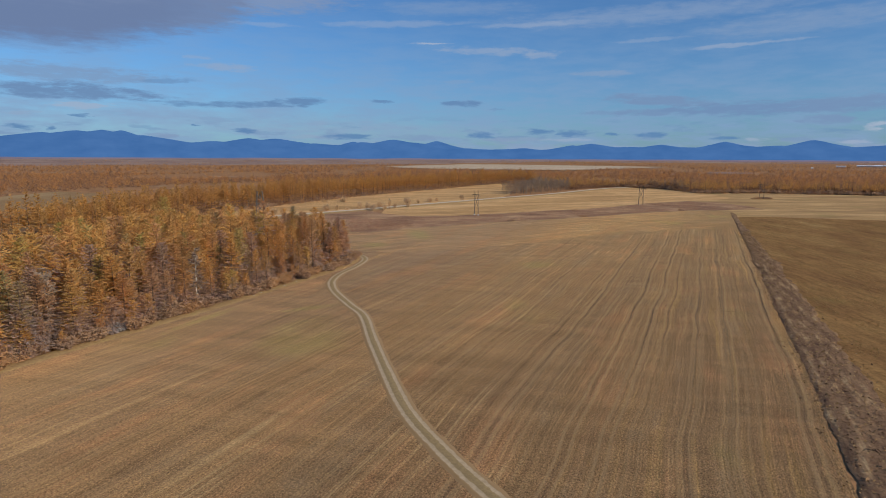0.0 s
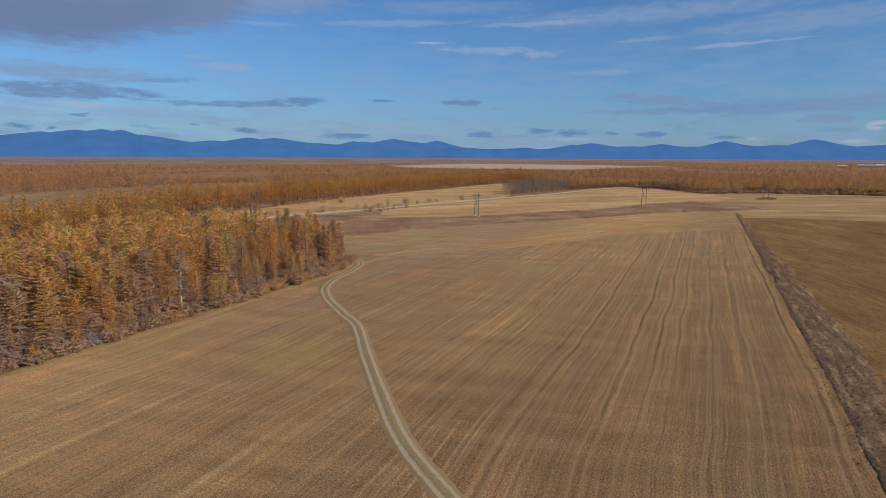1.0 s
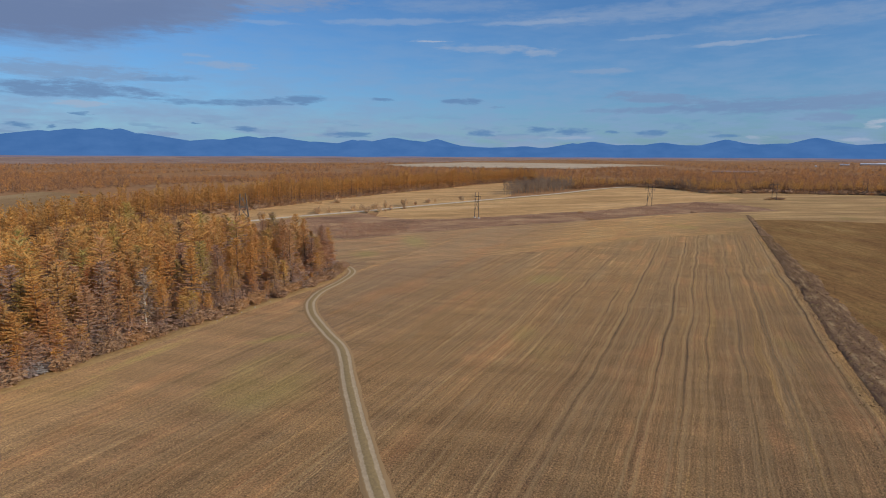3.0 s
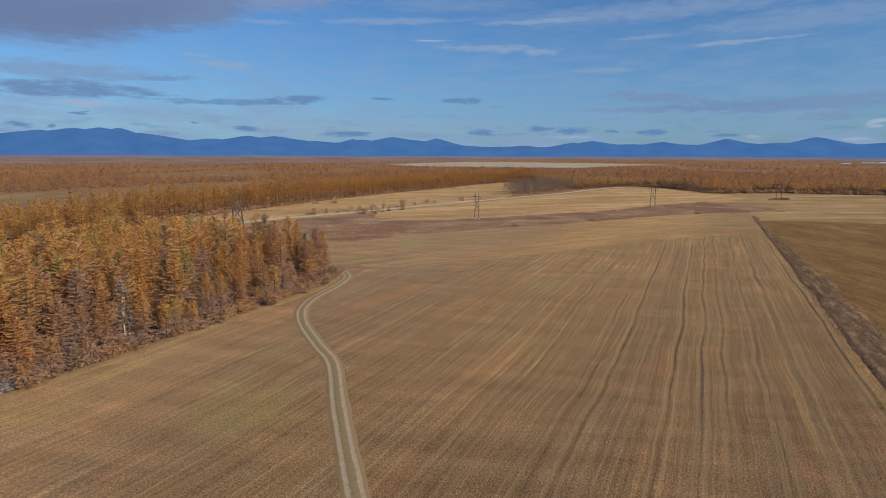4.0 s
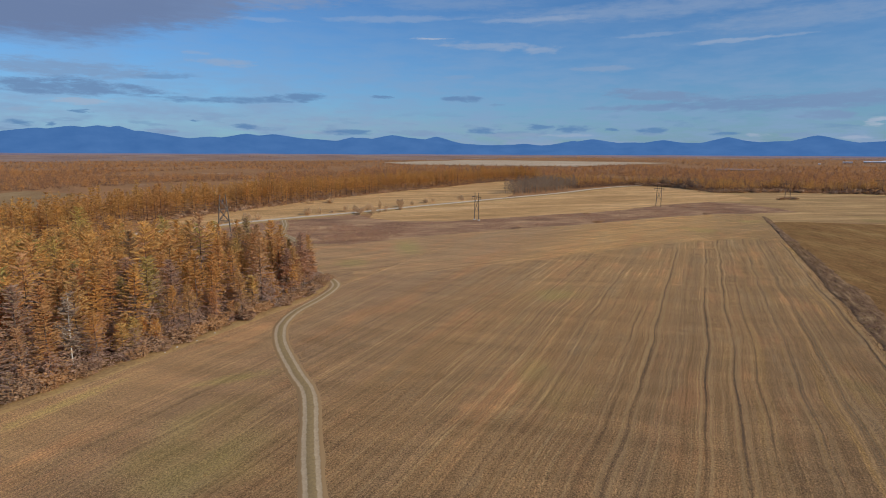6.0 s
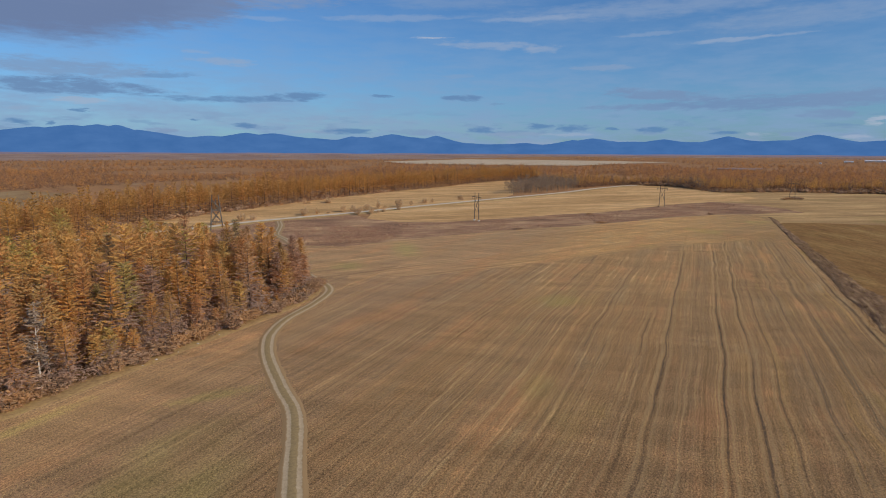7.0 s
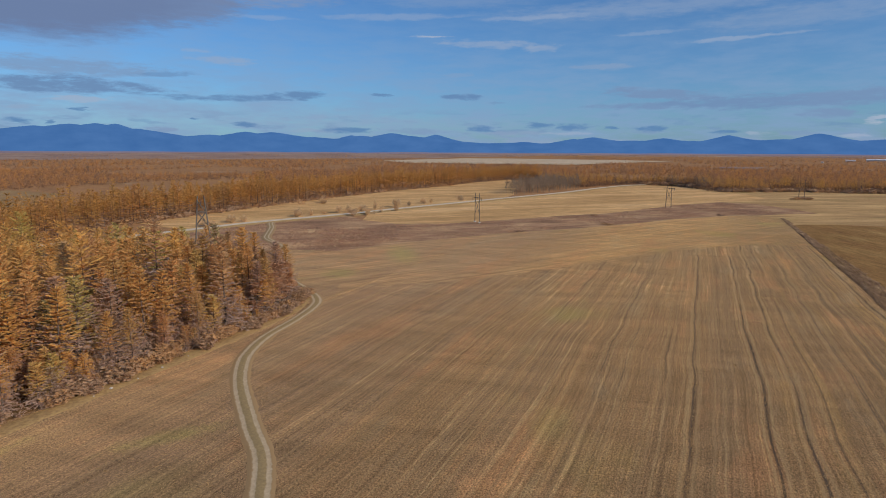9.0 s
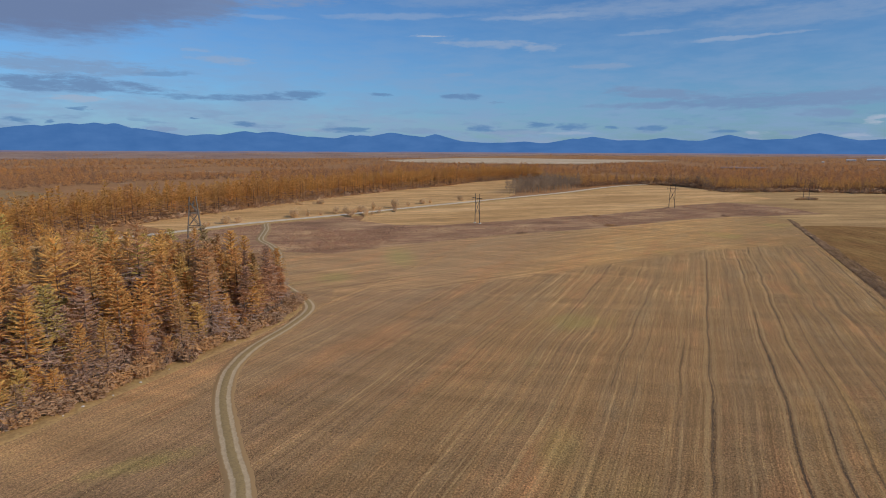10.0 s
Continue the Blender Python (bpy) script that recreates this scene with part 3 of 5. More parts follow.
def patch(name, outline, z, mat, label, category, ragged=1.5, step=5.0):
    """A flat piece of land with an uneven rim, that dips into the ground at its rim."""
    p = np.asarray(outline, float)
    rim = []
    for a, b in zip(p, np.roll(p, -1, 0)):
        n = max(1, int(np.hypot(*(b - a)) / step))
        for i in range(n):
            q = a + (b - a) * i / n
            v = noise.noise_vector((q[0] * 0.06, q[1] * 0.06, 2)) + 0.6 * noise.noise_vector((q[0] * 0.25, q[1] * 0.25, 3))
            rim.append((q[0] + ragged * v[0], q[1] + ragged * v[1], z))
    bm = bmesh.new()
    f = bm.faces.new([bm.verts.new(q) for q in rim])
    f.normal_update()
    if f.normal.z < 0:
        f.normal_flip()
    bmesh.ops.triangulate(bm, faces=[f])
    me = bpy.data.meshes.new(name)
    bm.to_mesh(me)
    bm.free()
    me.materials.append(mat)
    return put(name, me, None, label, category, "", "structure")


# ---- the land ----
TRACK = smooth_line([(13, -75), (12.5, -20), (12, 20), (5, 34.5), (-6, 42.5), (-17, 49.6), (-24.9, 55.5), (-33.5, 63.0), (-42.9, 74.0), (-53.7, 87.4), (-63.4, 99.9), (-70.8, 106.2), (-80.4, 114.6), (-85.8, 120.4), (-89.7, 126),
                     (-93.2, 134.5), (-95.4, 146), (-98.6, 156.5), (-103, 162.5), (-112, 169), (-123, 177), (-138, 194), (-150.5, 209), (-164, 221),
                     (-176.5, 230), (-186, 242), (-196.5, 256), (-207, 267.5), (-212, 276)], 1.0)
ROAD = smooth_line([(-262, 60), (-240, 160), (-222, 228), (-216, 262), (-196, 318), (-187, 352), (-172, 400), (-154, 460), (-129, 538), (-113, 612), (-97, 665),
                    (-76, 705), (-50, 760)], 3.0)
FIELD_TOP = np.array([(-158, 213), (-134, 219), (-124, 241), (-111, 263), (-96, 287), (-77, 309), (-57, 336), (-34, 374), (-8, 405), (9, 415), (17.5, 398)], float)
FIELD_LOW = np.array([(-158, 212), (-136, 192), (-120, 175), (-108, 165), (-101.5, 158), (-100.5, 146), (-99.5, 140), (-98.5, -80), (17.5, -80)], float)
TURN_LINE = np.array([(-158, 140), (-82, 190), (-54, 231), (-21.5, 279), (-3, 298), (17.5, 303)], float)

# the ground: one sheet to the horizon, rising a little far out
rad = np.r_[0, np.geomspace(20, 4960, 60)]
th = np.linspace(0, 2 * np.pi, 121)[:-1]
V = []
for r in rad:
    for t in th:
        x, y = -10 + r * math.cos(t), 30 + r * math.sin(t)
        lift = max(0.0, (r - 2600) / 2360) ** 1.6 * 27
        V.append((x, y, -0.3 + lift + (0.0 if r < 800 else 1.2 * noise.noise((x * 0.002, y * 0.002, 1)))))
nt = len(th)
F = []
for i in range(len(rad) - 1):
    for j in range(nt):
        F.append((i * nt + j, (i + 1) * nt + j, (i + 1) * nt + (j + 1) % nt, i * nt + (j + 1) % nt))
put("ground", mesh("ground", V, F, [M_PLAIN], smooth=True), None, "wide autumn plain of brown grass and scrub", "ground", "", "structure")


def wobble(x, y):
    return 1.1 * noise.noise((x * 0.02, y * 0.022, 7)) + 0.5 * noise.noise((x * 0.05, y * 0.08, 8)) + 0.16 * noise.noise((x * 0.2, y * 0.25, 9))


RUTS = [c + o for c in (-118.4, -105.1, -91.8, -78.5, -65.2, -51.9, -38.6, -25.6, -12.3, 1.0, 14.3) for o in (0.0, 4.3)]


def field():
    """The stubble field: drilled rows as low relief, wheel ruts pressed in up to the turning line."""
    xs = set(np.arange(-158, 17.6, 1.0))
    for r in RUTS:
        xs |= {r - 0.34, r - 0.14, r, r + 0.14, r + 0.34}
    xs = np.array(sorted(x for x in xs if -158 <= x <= 17.5))
    n = 170
    V, U = [], []
    for x in xs:
        lo = np.interp(x, FIELD_LOW[:, 0], FIELD_LOW[:, 1])
        hi = np.interp(x, FIELD_TOP[:, 0], FIELD_TOP[:, 1])
        stop = np.interp(x, TURN_LINE[:, 0], TURN_LINE[:, 1])
        near = min(RUTS, key=lambda r: abs(r - x))
        press = 1.0 if abs(near - x) < 0.3 else 0.0
        for y in np.linspace(lo, hi, n):
            z = 0.05 * noise.noise((x * 0.9, y * 0.05, 3)) + 0.04 * noise.noise((x * 0.3, y * 0.3, 4))
            if press and y < stop - 4 * noise.noise((x, 0, 0)):
                deep = max(0.3, 0.75 + 0.9 * noise.noise((near * 3.1, y * 0.02, 9)))
                z -= 0.03 * deep * np.interp(y, [70, 135], [0.3, 1.0])
            e = min(1.0, (y - lo) / 2.0, (hi - y) / 2.0, (x + 158) / 1.0 + 0.3, (17.5 - x) / 2.5 + 0.35)
            V.append((x + wobble(x, y), y, z - 0.4 * (1 - max(0.0, e))))
            U.append((x, y))
    V, U = np.array(V), np.array(U)
    # headland rows follow the far edge of the field
    stop = np.interp(U[:, 0], TURN_LINE[:, 0], TURN_LINE[:, 1])
    head = U[:, 1] > stop + np.array([6 * noise.noise((x * 0.23, 0, 44)) + 3 * noise.noise((x * 1.1, y * 0.05, 45)) for x, y in U])
    U2 = U.copy()
    U2[head, 0] = U[head, 0] * -0.86 + U[head, 1] * 0.52 + 300
    U2[head, 1] = U[head, 0] * 0.52 + U[head, 1] * 0.86
    F = grid(len(xs), n)
    fh = head[F].all(1)
    fm = ~fh & ~(~head[F]).all(1)
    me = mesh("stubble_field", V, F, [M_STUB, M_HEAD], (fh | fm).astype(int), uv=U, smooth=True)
    lay = me.uv_layers["rows"].data
    loops = U[F.ravel()].reshape(-1, 4, 2)
    loops[fh | fm] = U2[F.ravel()].reshape(-1, 4, 2)[fh | fm] * 1.0
    for i in np.nonzero(fm)[0]:
        a = U[F[i]]
        loops[i, :, 0] = a[:, 0] * -0.86 + a[:, 1] * 0.52 + 300
        loops[i, :, 1] = a[:, 0] * 0.52 + a[:, 1] * 0.86
    lay.foreach_set("uv", loops.astype(np.float32).ravel())
    return put("stubble_field", me, None, "harvested stubble field in tan rows with wheel ruts", "field", "", "structure")


field()

# rough strip with clods beside the field
xs, ys = np.linspace(16.2, 25.5, 26), np.linspace(-80, 402, 700)
V, U = [], []
for x in xs:
    for y in ys:
        f = (x - 16.2) / 9.3
        wide = np.interp(y, [-80, 150, 300, 402], [1, 0.95, 0.5, 0.18])
        X = 16.6 + f * 8.9 * wide + (0.9 + 1.3 * f) * noise.noise((f * 1.2, y * 0.05, 11)) + (0.55 + 0.4 * f) * noise.noise((f * 2.0, y * 0.3, 14)) + 0.3 * noise.noise((f * 5.0, y * 0.9, 15))
        dome = math.sin(f * math.pi)
        z = dome * min(1.0, wide * 1.2) * (0.05 + 0.10 * noise.noise((X * 0.8, y * 0.35, 12)) + 0.09 * noise.noise((X * 2.1, y * 1.3, 13))) - 0.25 * (1 - dome) ** 4 + 0.05
        V.append((X, y, z))
put("rough_strip", mesh("rough_strip", V, grid(len(xs), len(ys)), [M_DITCH], smooth=True), None, "rough dark ploughed strip with clods and straw", "ground", "", "structure")

patch("brown_field", [(20, -80), (19, 374), (34, 381), (54, 384), (130, 392), (330, 400), (420, -80)], -0.1, M_BROWN, "brown unmown meadow in long dry grass", "field")
patch("grazed_field", [(15, 398), (19, 372), (34, 379), (54, 382), (130, 390), (330, 398), (700, 420), (700, 690), (118, 668), (24, 640), (-2, 622), (10, 560), (-20, 500), (-8, 405)], -0.2, M_PALE_E, "pale grazed meadow with faint wheel marks", "field")
patch("heath_strip", [(-226, 214), (-200, 205), (-160, 206), (-133, 216), (-122, 240), (-109, 262), (-94, 286), (-75, 307), (-55, 334), (-32, 372), (-6, 403), (9, 414), (22, 428),
                      (38, 440), (30, 462), (10, 496), (-11, 499), (-38, 459), (-57, 413), (-75, 381), (-90, 364), (-111, 334), (-130, 307), (-153, 293), (-176, 300), (-198, 316), (-214, 262), (-222, 228)],
      -0.15, M_HEATHG, "strip of brown heath and low scrub", "heath")
patch("mown_field", [(-176, 299), (-153, 292), (-130, 306), (-111, 333), (-90, 363), (-75, 380), (-57, 412), (-38, 458), (-11, 500), (11, 522), (24, 560), (0, 622), (-26, 668), (-47, 698), (-80, 700),
                     (-95, 665), (-110, 612), (-126, 538), (-151, 460), (-169, 400), (-184, 352), (-190, 325)], -0.18, M_PALE, "pale mown meadow between road and heath", "field")
patch("mown_field.001", [(-224, 235), (-219, 262), (-199, 318), (-190, 352), (-175, 400), (-157, 460), (-160, 500), (-178, 560), (-215, 700), (-241, 742), (-256, 657), (-257, 595), (-270, 500), (-274, 400), (-270, 300), (-264, 240)],
      -0.2, M_PALE, "pale mown meadow along the larch wood", "field")
patch("forest_floor", [(-100.2, -60), (-100.4, 60), (-100.4, 140), (-102.5, 154), (-109, 161), (-122, 170), (-140, 190), (-160, 200), (-200, 196), (-262, 190), (-272, 150), (-250, 110), (-230, -60)], -0.05, M_FLOOR, "forest floor of brown needles", "ground", 0.8, 3)
patch("left_meadow", [(-290, 90), (-330, 130), (-360, 200), (-430, 215), (-520, 260), (-560, 350), (-470, 345), (-430, 285), (-350, 260), (-320, 200), (-280, 190)], -0.2, M_OLIVE, "olive and straw meadow beyond the wood", "field", 4, 12)
patch("far_field", [(-1100, 1900), (-850, 1600), (-560, 1560), (-330, 1600), (-300, 1780), (-120, 2500), (-600, 2750), (-1150, 2950)], 1.2, M_FARPALE, "far straw-pale harvested field", "field", 15, 60)
# far plain: a ring, haze painted into its colour, that follows the rising ground
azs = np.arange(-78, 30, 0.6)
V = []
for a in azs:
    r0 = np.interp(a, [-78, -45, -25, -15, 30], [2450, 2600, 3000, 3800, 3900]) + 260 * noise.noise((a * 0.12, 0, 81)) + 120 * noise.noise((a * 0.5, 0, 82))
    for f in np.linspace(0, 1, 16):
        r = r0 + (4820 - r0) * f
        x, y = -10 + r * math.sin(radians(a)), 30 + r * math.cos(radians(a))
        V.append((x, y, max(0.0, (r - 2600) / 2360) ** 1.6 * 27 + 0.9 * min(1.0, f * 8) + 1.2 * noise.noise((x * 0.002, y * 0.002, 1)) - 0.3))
put("far_plain", mesh("far_plain", V, grid(len(azs), 16), [M_PALEHAZE], smooth=True), None, "far plain in a colour paled as by haze", "field", "", "structure")
patch("clearing", [(0, 1440), (70, 1420), (105, 1480), (100, 1560), (45, 1590), (10, 1560)], 1.3, M_PALEHAZE, "pale bare clearing among far woods", "clearing", 6, 25)

V, F, U = ribbon(TRACK, [(-2.0, -0.14), (-1.2, 0.03), (-0.98, 0.04), (-0.76, 0.02), (-0.46, 0.06), (0, 0.09), (0.46, 0.06), (0.76, 0.02), (0.98, 0.04), (1.2, 0.03), (2.0, -0.14)], 0.04)
U = U * np.array([[1 / 1.25, 1]])
put("farm_track", mesh("farm_track", V, F, [M_TRACK], uv=U, smooth=True), None, "winding farm track of two pale dirt ruts", "track", "", "structure")
V, F, U = ribbon(ROAD, [(-6.0, -0.3), (-3.0, 0.3), (-2.5, 0.4), (0, 0.45), (2.5, 0.4), (3.0, 0.3), (6.0, -0.3)])
side = (np.abs(U[F].mean(1)[:, 0]) > 2.7).astype(int)
put("gravel_road", mesh("gravel_road", V, F, [M_GRAVEL, M_VERGE], side, smooth=True), None, "pale gravel road on a low bank", "road", "", "structure")

EDGE_LINE = smooth_line([(-97.6, -40), (-97.4, 60), (-97.0, 100), (-98.2, 138), (-100.2, 152), (-104, 160)], 1.5)
V, F, U = ribbon(EDGE_LINE, [(-2.4, -0.1), (-1.6, 0.10), (-0.5, 0.12), (0.3, 0.08), (0.9, 0.03), (1.3, -0.1)], 0.02)
put("grass_verge", mesh("grass_verge", V, F, [M_VERGE], smooth=True), None, "strip of pale dry grass along the wood", "grass", "", "structure")

# ---- mountains ----
# azimuth, height in degrees, half width
PEAKS = ((-73, 1.6, 6), (-64.1, 1.73, 6), (-59.05, 1.96, 6), (-56.6, 2.19, 6), (-54.9, 2.27, 5.2), (-53.4, 2.27, 3.2), (-51.9, 1.89, 5.3), (-46, 1.46, 6), (-42.9, 1.79, 4.1), (-40.6, 1.77, 5.3), (-37, 1.35, 6),
         (-33.2, 1.56, 2.1), (-32.2, 1.52, 4.3), (-29.25, 1.81, 3.8), (-27.6, 1.53, 5), (-25.05, 1.67, 2.3), (-17.3, 0.92, 4.5), (-16.5, 1.01, 1.8), (-11.8, 1.28, 2), (-10, 1.42, 3.2), (-6.5, 1.13, 6),
         (-3.75, 1.33, 2.7), (-2.05, 1.09, 6), (1.6, 1.56, 2.4), (2.5, 1.26, 3.5), (5.85, 1.18, 6), (8.3, 1.63, 2.6), (14.5, 1.2, 6), (22, 1.4, 6))


def ridge(name, dist, cut, bulge, label):
    """A forested range: one mesh with a foot, a face and a crest."""
    azs = np.arange(-100, 50, 0.12)
    V = []
    n = 9
    for a in azs:
        h = 0.72
        for p, e, w in PEAKS:
            h = max(h, 0.72 + (e - 0.72) * math.exp(-(abs(a - p) / w) ** 1.35))
        h = h * cut + 0.02 * noise.noise((a * 1.6, dist, 1)) + 0.012 * noise.noise((a * 5, dist, 2))
        top = 33 + dist * math.tan(radians(h))
        for i in range(n):
            f = i / (n - 1)
            r = dist - bulge * (1 - f) ** 1.3 + 60 * (f > 0.9) + bulge * 0.25 * noise.noise((a * 0.6, f * 2.5, dist))
            z = 8 + (top - 8) * math.sin(f * math.pi / 2) ** 0.9
            V.append((-10 + r * math.sin(radians(a)), 30 + r * math.cos(radians(a)), z))
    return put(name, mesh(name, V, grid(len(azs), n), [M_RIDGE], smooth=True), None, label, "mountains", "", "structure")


ridge("mountain_range", 4800, 1.0, 240, "long range of forested mountains, glowing haze blue, on the horizon")


# added glowing strip that imitates lilac haze over lowland at the mountains' foot
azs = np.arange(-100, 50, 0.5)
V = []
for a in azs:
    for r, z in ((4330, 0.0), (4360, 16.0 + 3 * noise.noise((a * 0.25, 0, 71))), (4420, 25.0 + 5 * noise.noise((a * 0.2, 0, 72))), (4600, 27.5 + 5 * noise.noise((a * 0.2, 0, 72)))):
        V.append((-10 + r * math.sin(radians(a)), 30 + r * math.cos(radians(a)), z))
put("backdrop", mesh("backdrop", V, grid(len(azs), 4), [M_HAZE], smooth=True), None, "glowing strip of lilac haze at the mountains' foot", "distance", "", "structure")


# ---- trees ----
def tube(pts, radii, n=5):
    """A round bar along a line."""
    pts = np.asarray(pts, float)
    V = []
    for i, (p, r) in enumerate(zip(pts, radii)):
        d = pts[min(i + 1, len(pts) - 1)] - pts[max(i - 1, 0)]
        d /= np.linalg.norm(d)
        s = np.cross(d, (0.3, 0.9, 0.1) if abs(d[2]) > 0.7 else (0, 0, 1))
        s /= np.linalg.norm(s)
        u = np.cross(d, s)
        V += [p + r * (math.cos(t) * s + math.sin(t) * u) for t in np.arange(n) * 2 * np.pi / n]
    F = [(i * n + j, (i + 1) * n + j, (i + 1) * n + (j + 1) % n, i * n + (j + 1) % n) for i in range(len(pts) - 1) for j in range(n)]
    return np.array(V), np.array(F)


def sprays(rng, P, size, flat):
    """Small ragged blades at the points P, lying more or less level."""
    n = len(P)
    a = rng.uniform(0, 2 * np.pi, n)
    d = np.stack([np.cos(a), np.sin(a), rng.normal(0, 0.35, n)], 1)
    w = rng.normal(0, 1, (n, 3)) * np.array([1, 1, flat])
    w -= d * (w * d).sum(1)[:, None] / (d * d).sum(1)[:, None]
    w /= np.linalg.norm(w, axis=1)[:, None] + 1e-6
    L = (size * rng.uniform(0.6, 1.35, n))[:, None]
    W = L * rng.uniform(0.28, 0.5, n)[:, None]
    V = np.stack([P - d * L * 0.5 - w * W * 0.35, P - d * L * 0.2 + w * W, P + d * L * 0.6, P + w * -W * 0.8 + d * L * 0.1], 1).reshape(-1, 3)
    b = np.arange(n)[:, None] * 4
    return V, np.concatenate([b + np.array([[0, 3, 1]]), b + np.array([[3, 2, 1]])], 1).reshape(-1, 3)


def taper(f):
    """A larch's outline: nearly even at first, then a blunt cone."""
    return np.minimum(1.0, (1 - f) / 0.8) ** 0.75


def boughs(rng, H, whorls, per, segs, width, reach=0.145, base=0.06, bare=0.4, side=1, spread=0.2):
    """Whorls of boughs, each a chain of ragged blades with side sprays: points, triangles and whether each is bare twig."""
    n = whorls * per
    f = np.clip((np.repeat(np.arange(whorls), per) + rng.uniform(-1, 1, n) * spread) / whorls, 0, 0.99)
    z = base * H + (1 - base) * H * f
    a = rng.uniform(0, 2 * np.pi, n)
    L = (reach * H * taper(f) * np.minimum(1, 0.85 + f * 2.0) + 0.3) * rng.uniform(0.68, 1.15, n) * np.repeat(rng.uniform(0.8, 1.1, whorls), per)
    slope = -0.30 + 1.15 * f + rng.normal(0, 0.08, n)
    V, F, B = [], [], []
    out = np.stack([np.cos(a), np.sin(a), slope], 1)
    lat = np.stack([-np.sin(a), np.cos(a), np.zeros(n)], 1)
    foot = np.stack([np.zeros(n), np.zeros(n), z], 1)
    count = 0

    def spray(c, d, w, ln, wd):
        nonlocal count
        V.append(np.stack([c - d * ln * 0.4 - w * wd * 0.7, c - d * ln * 0.15 + w * wd, c + d * ln * 0.6], 1).reshape(-1, 3))
        F.append(count + np.arange(len(c) * 3).reshape(-1, 3))
        count += len(c) * 3

    def blade(c, d, w, ln, wd):
        nonlocal count
        q = np.stack([c - d * ln * 0.5, c - d * ln * 0.1 + w * wd, c + d * ln * 0.5, c - d * ln * 0.05 - w * wd * 0.8], 1)
        V.append(q.reshape(-1, 3))
        k_ = count + np.arange(len(c))[:, None] * 4
        F.append(np.concatenate([k_ + [[0, 3, 1]], k_ + [[3, 2, 1]]], 1).reshape(-1, 3))
        count += len(c) * 4

    for i in range(segs):
        s = (i + 0.35 + rng.uniform(0, 0.5, n)) / segs * L
        c = foot + out * s[:, None] + np.stack([rng.normal(0, 0.05, n), rng.normal(0, 0.05, n), 0.12 * s * s / np.maximum(L, 0.5) * (0.3 - f) - 0.03 + rng.normal(0, 0.05, n)], 1)
        roll = rng.normal(0, 1, n) * np.interp(f, [0.35, 0.7], [0.55, 1.0])
        w = lat * np.cos(roll)[:, None] + np.array([[0, 0, 1]]) * np.sin(roll)[:, None]
        ln = np.maximum(1.5 * L / segs, 0.6)[:, None]
        wd = (width * (1.1 - 0.6 * s / L) * rng.uniform(0.6, 1.3, n) * (0.95 + 0.25 * f))[:, None]
        blade(c, out, w, ln, wd)
        isb = rng.uniform(0, 1, n) < np.where(f < bare, 1.25 * (1 - f / bare), 0.0)
        B.append(np.repeat(isb, 2))
        for _ in range(int(side)):
            sg = np.where(rng.uniform(0, 1, n) < 0.5, -1, 1)[:, None]
            d = out * 0.6 + lat * sg * rng.uniform(0.5, 1.0, n)[:, None] + np.stack([np.zeros(n), np.zeros(n), rng.normal(-0.1, 0.25, n)], 1)
            w = np.cross(d, [0, 0, 1.0]) * 0.6 + rng.normal(0, 0.3, (n, 3)) + np.array([[0, 0, 1.0]]) * rng.normal(0, 0.9, (n, 1)) * np.interp(f, [0.35, 0.7], [0.45, 1.0])[:, None]
            ln2 = ((0.3 + width * 2.4) * rng.uniform(0.6, 1.2, n) * (1.1 - 0.5 * f))[:, None]
            spray(c + d * ln2 * 0.4, d, w, ln2, ln2 * 0.2)
            B.append(isb)
    return np.concatenate(V), np.concatenate(F), np.concatenate(B).astype(int)


def make_larch(seed, H, whorls, per, segs, width, side):
    """One larch at the origin: a trunk with its crown."""
    rng = np.random.default_rng(seed)
    bend = rng.normal(0, 0.12, 2)
    zs = np.linspace(-0.3, H, 7)
    pts = [(bend[0] * math.sin(z / H * 3), bend[1] * math.sin(z / H * 2.2), z) for z in zs]
    V, F = tube(pts, [0.21 * (1 - z / H * 0.93) * H / 18 + 0.01 for z in zs], 6)
    trunk = mesh("larch_trunk", V, F, [M_BARK], smooth=True)
    CV, CF, idx = boughs(rng, H, whorls, per, segs, width, reach=rng.uniform(0.185, 0.225), bare=rng.uniform(0.5, 0.8), side=side, spread=0.13)
    crown = mesh("larch_crown", CV, CF, [M_NEEDLE, M_TWIG], idx, rng.normal(0, 0.025, len(CF)))
    return trunk, crown


LARCHES = [make_larch(100 + i, 17.0 + 0.6 * (i % 4), 23, 13, 4, 0.13, 3) for i in range(8)]
proto = []
for tr, cr in LARCHES:
    ob = put("larch_tree", None, None, "tall autumn larch with golden orange needles", "tree", "larch trees at the wood's edge")
    put("trunk", tr, ob)
    put("crown", cr, ob, "feathery golden orange larch boughs")
    proto.append(ob)


def spaced(rng, x0, x1, y0, y1, gap, keep):
    """Points on a shaken lattice within a box for which keep is true."""
    gx, gy = np.meshgrid(np.arange(x0, x1, gap), np.arange(y0, y1, gap))
    P = np.stack([gx.ravel(), gy.ravel()], 1) + rng.uniform(-0.42, 0.42, (gx.size, 2)) * gap
    return P[keep(P)]


WOOD = [(-100.5, -60), (-100.5, 138), (-102.5, 152), (-108, 159), (-120, 161), (-140, 163), (-160, 166), (-167, 150), (-165, 130), (-159, 100), (-151, 75), (-147, 40), (-147, -60)]
EDGE = [(-100.5, 38), (-100.5, 138), (-102.5, 152), (-108, 159), (-120, 161), (-132, 163), (-126, 148), (-116, 130), (-113.5, 110), (-113, 38)]
rng = np.random.default_rng(5)
edge_pts = spaced(rng, -135, -98, 36, 165, 3.75, lambda P: inside(EDGE, P))
rng.shuffle(edge_pts)
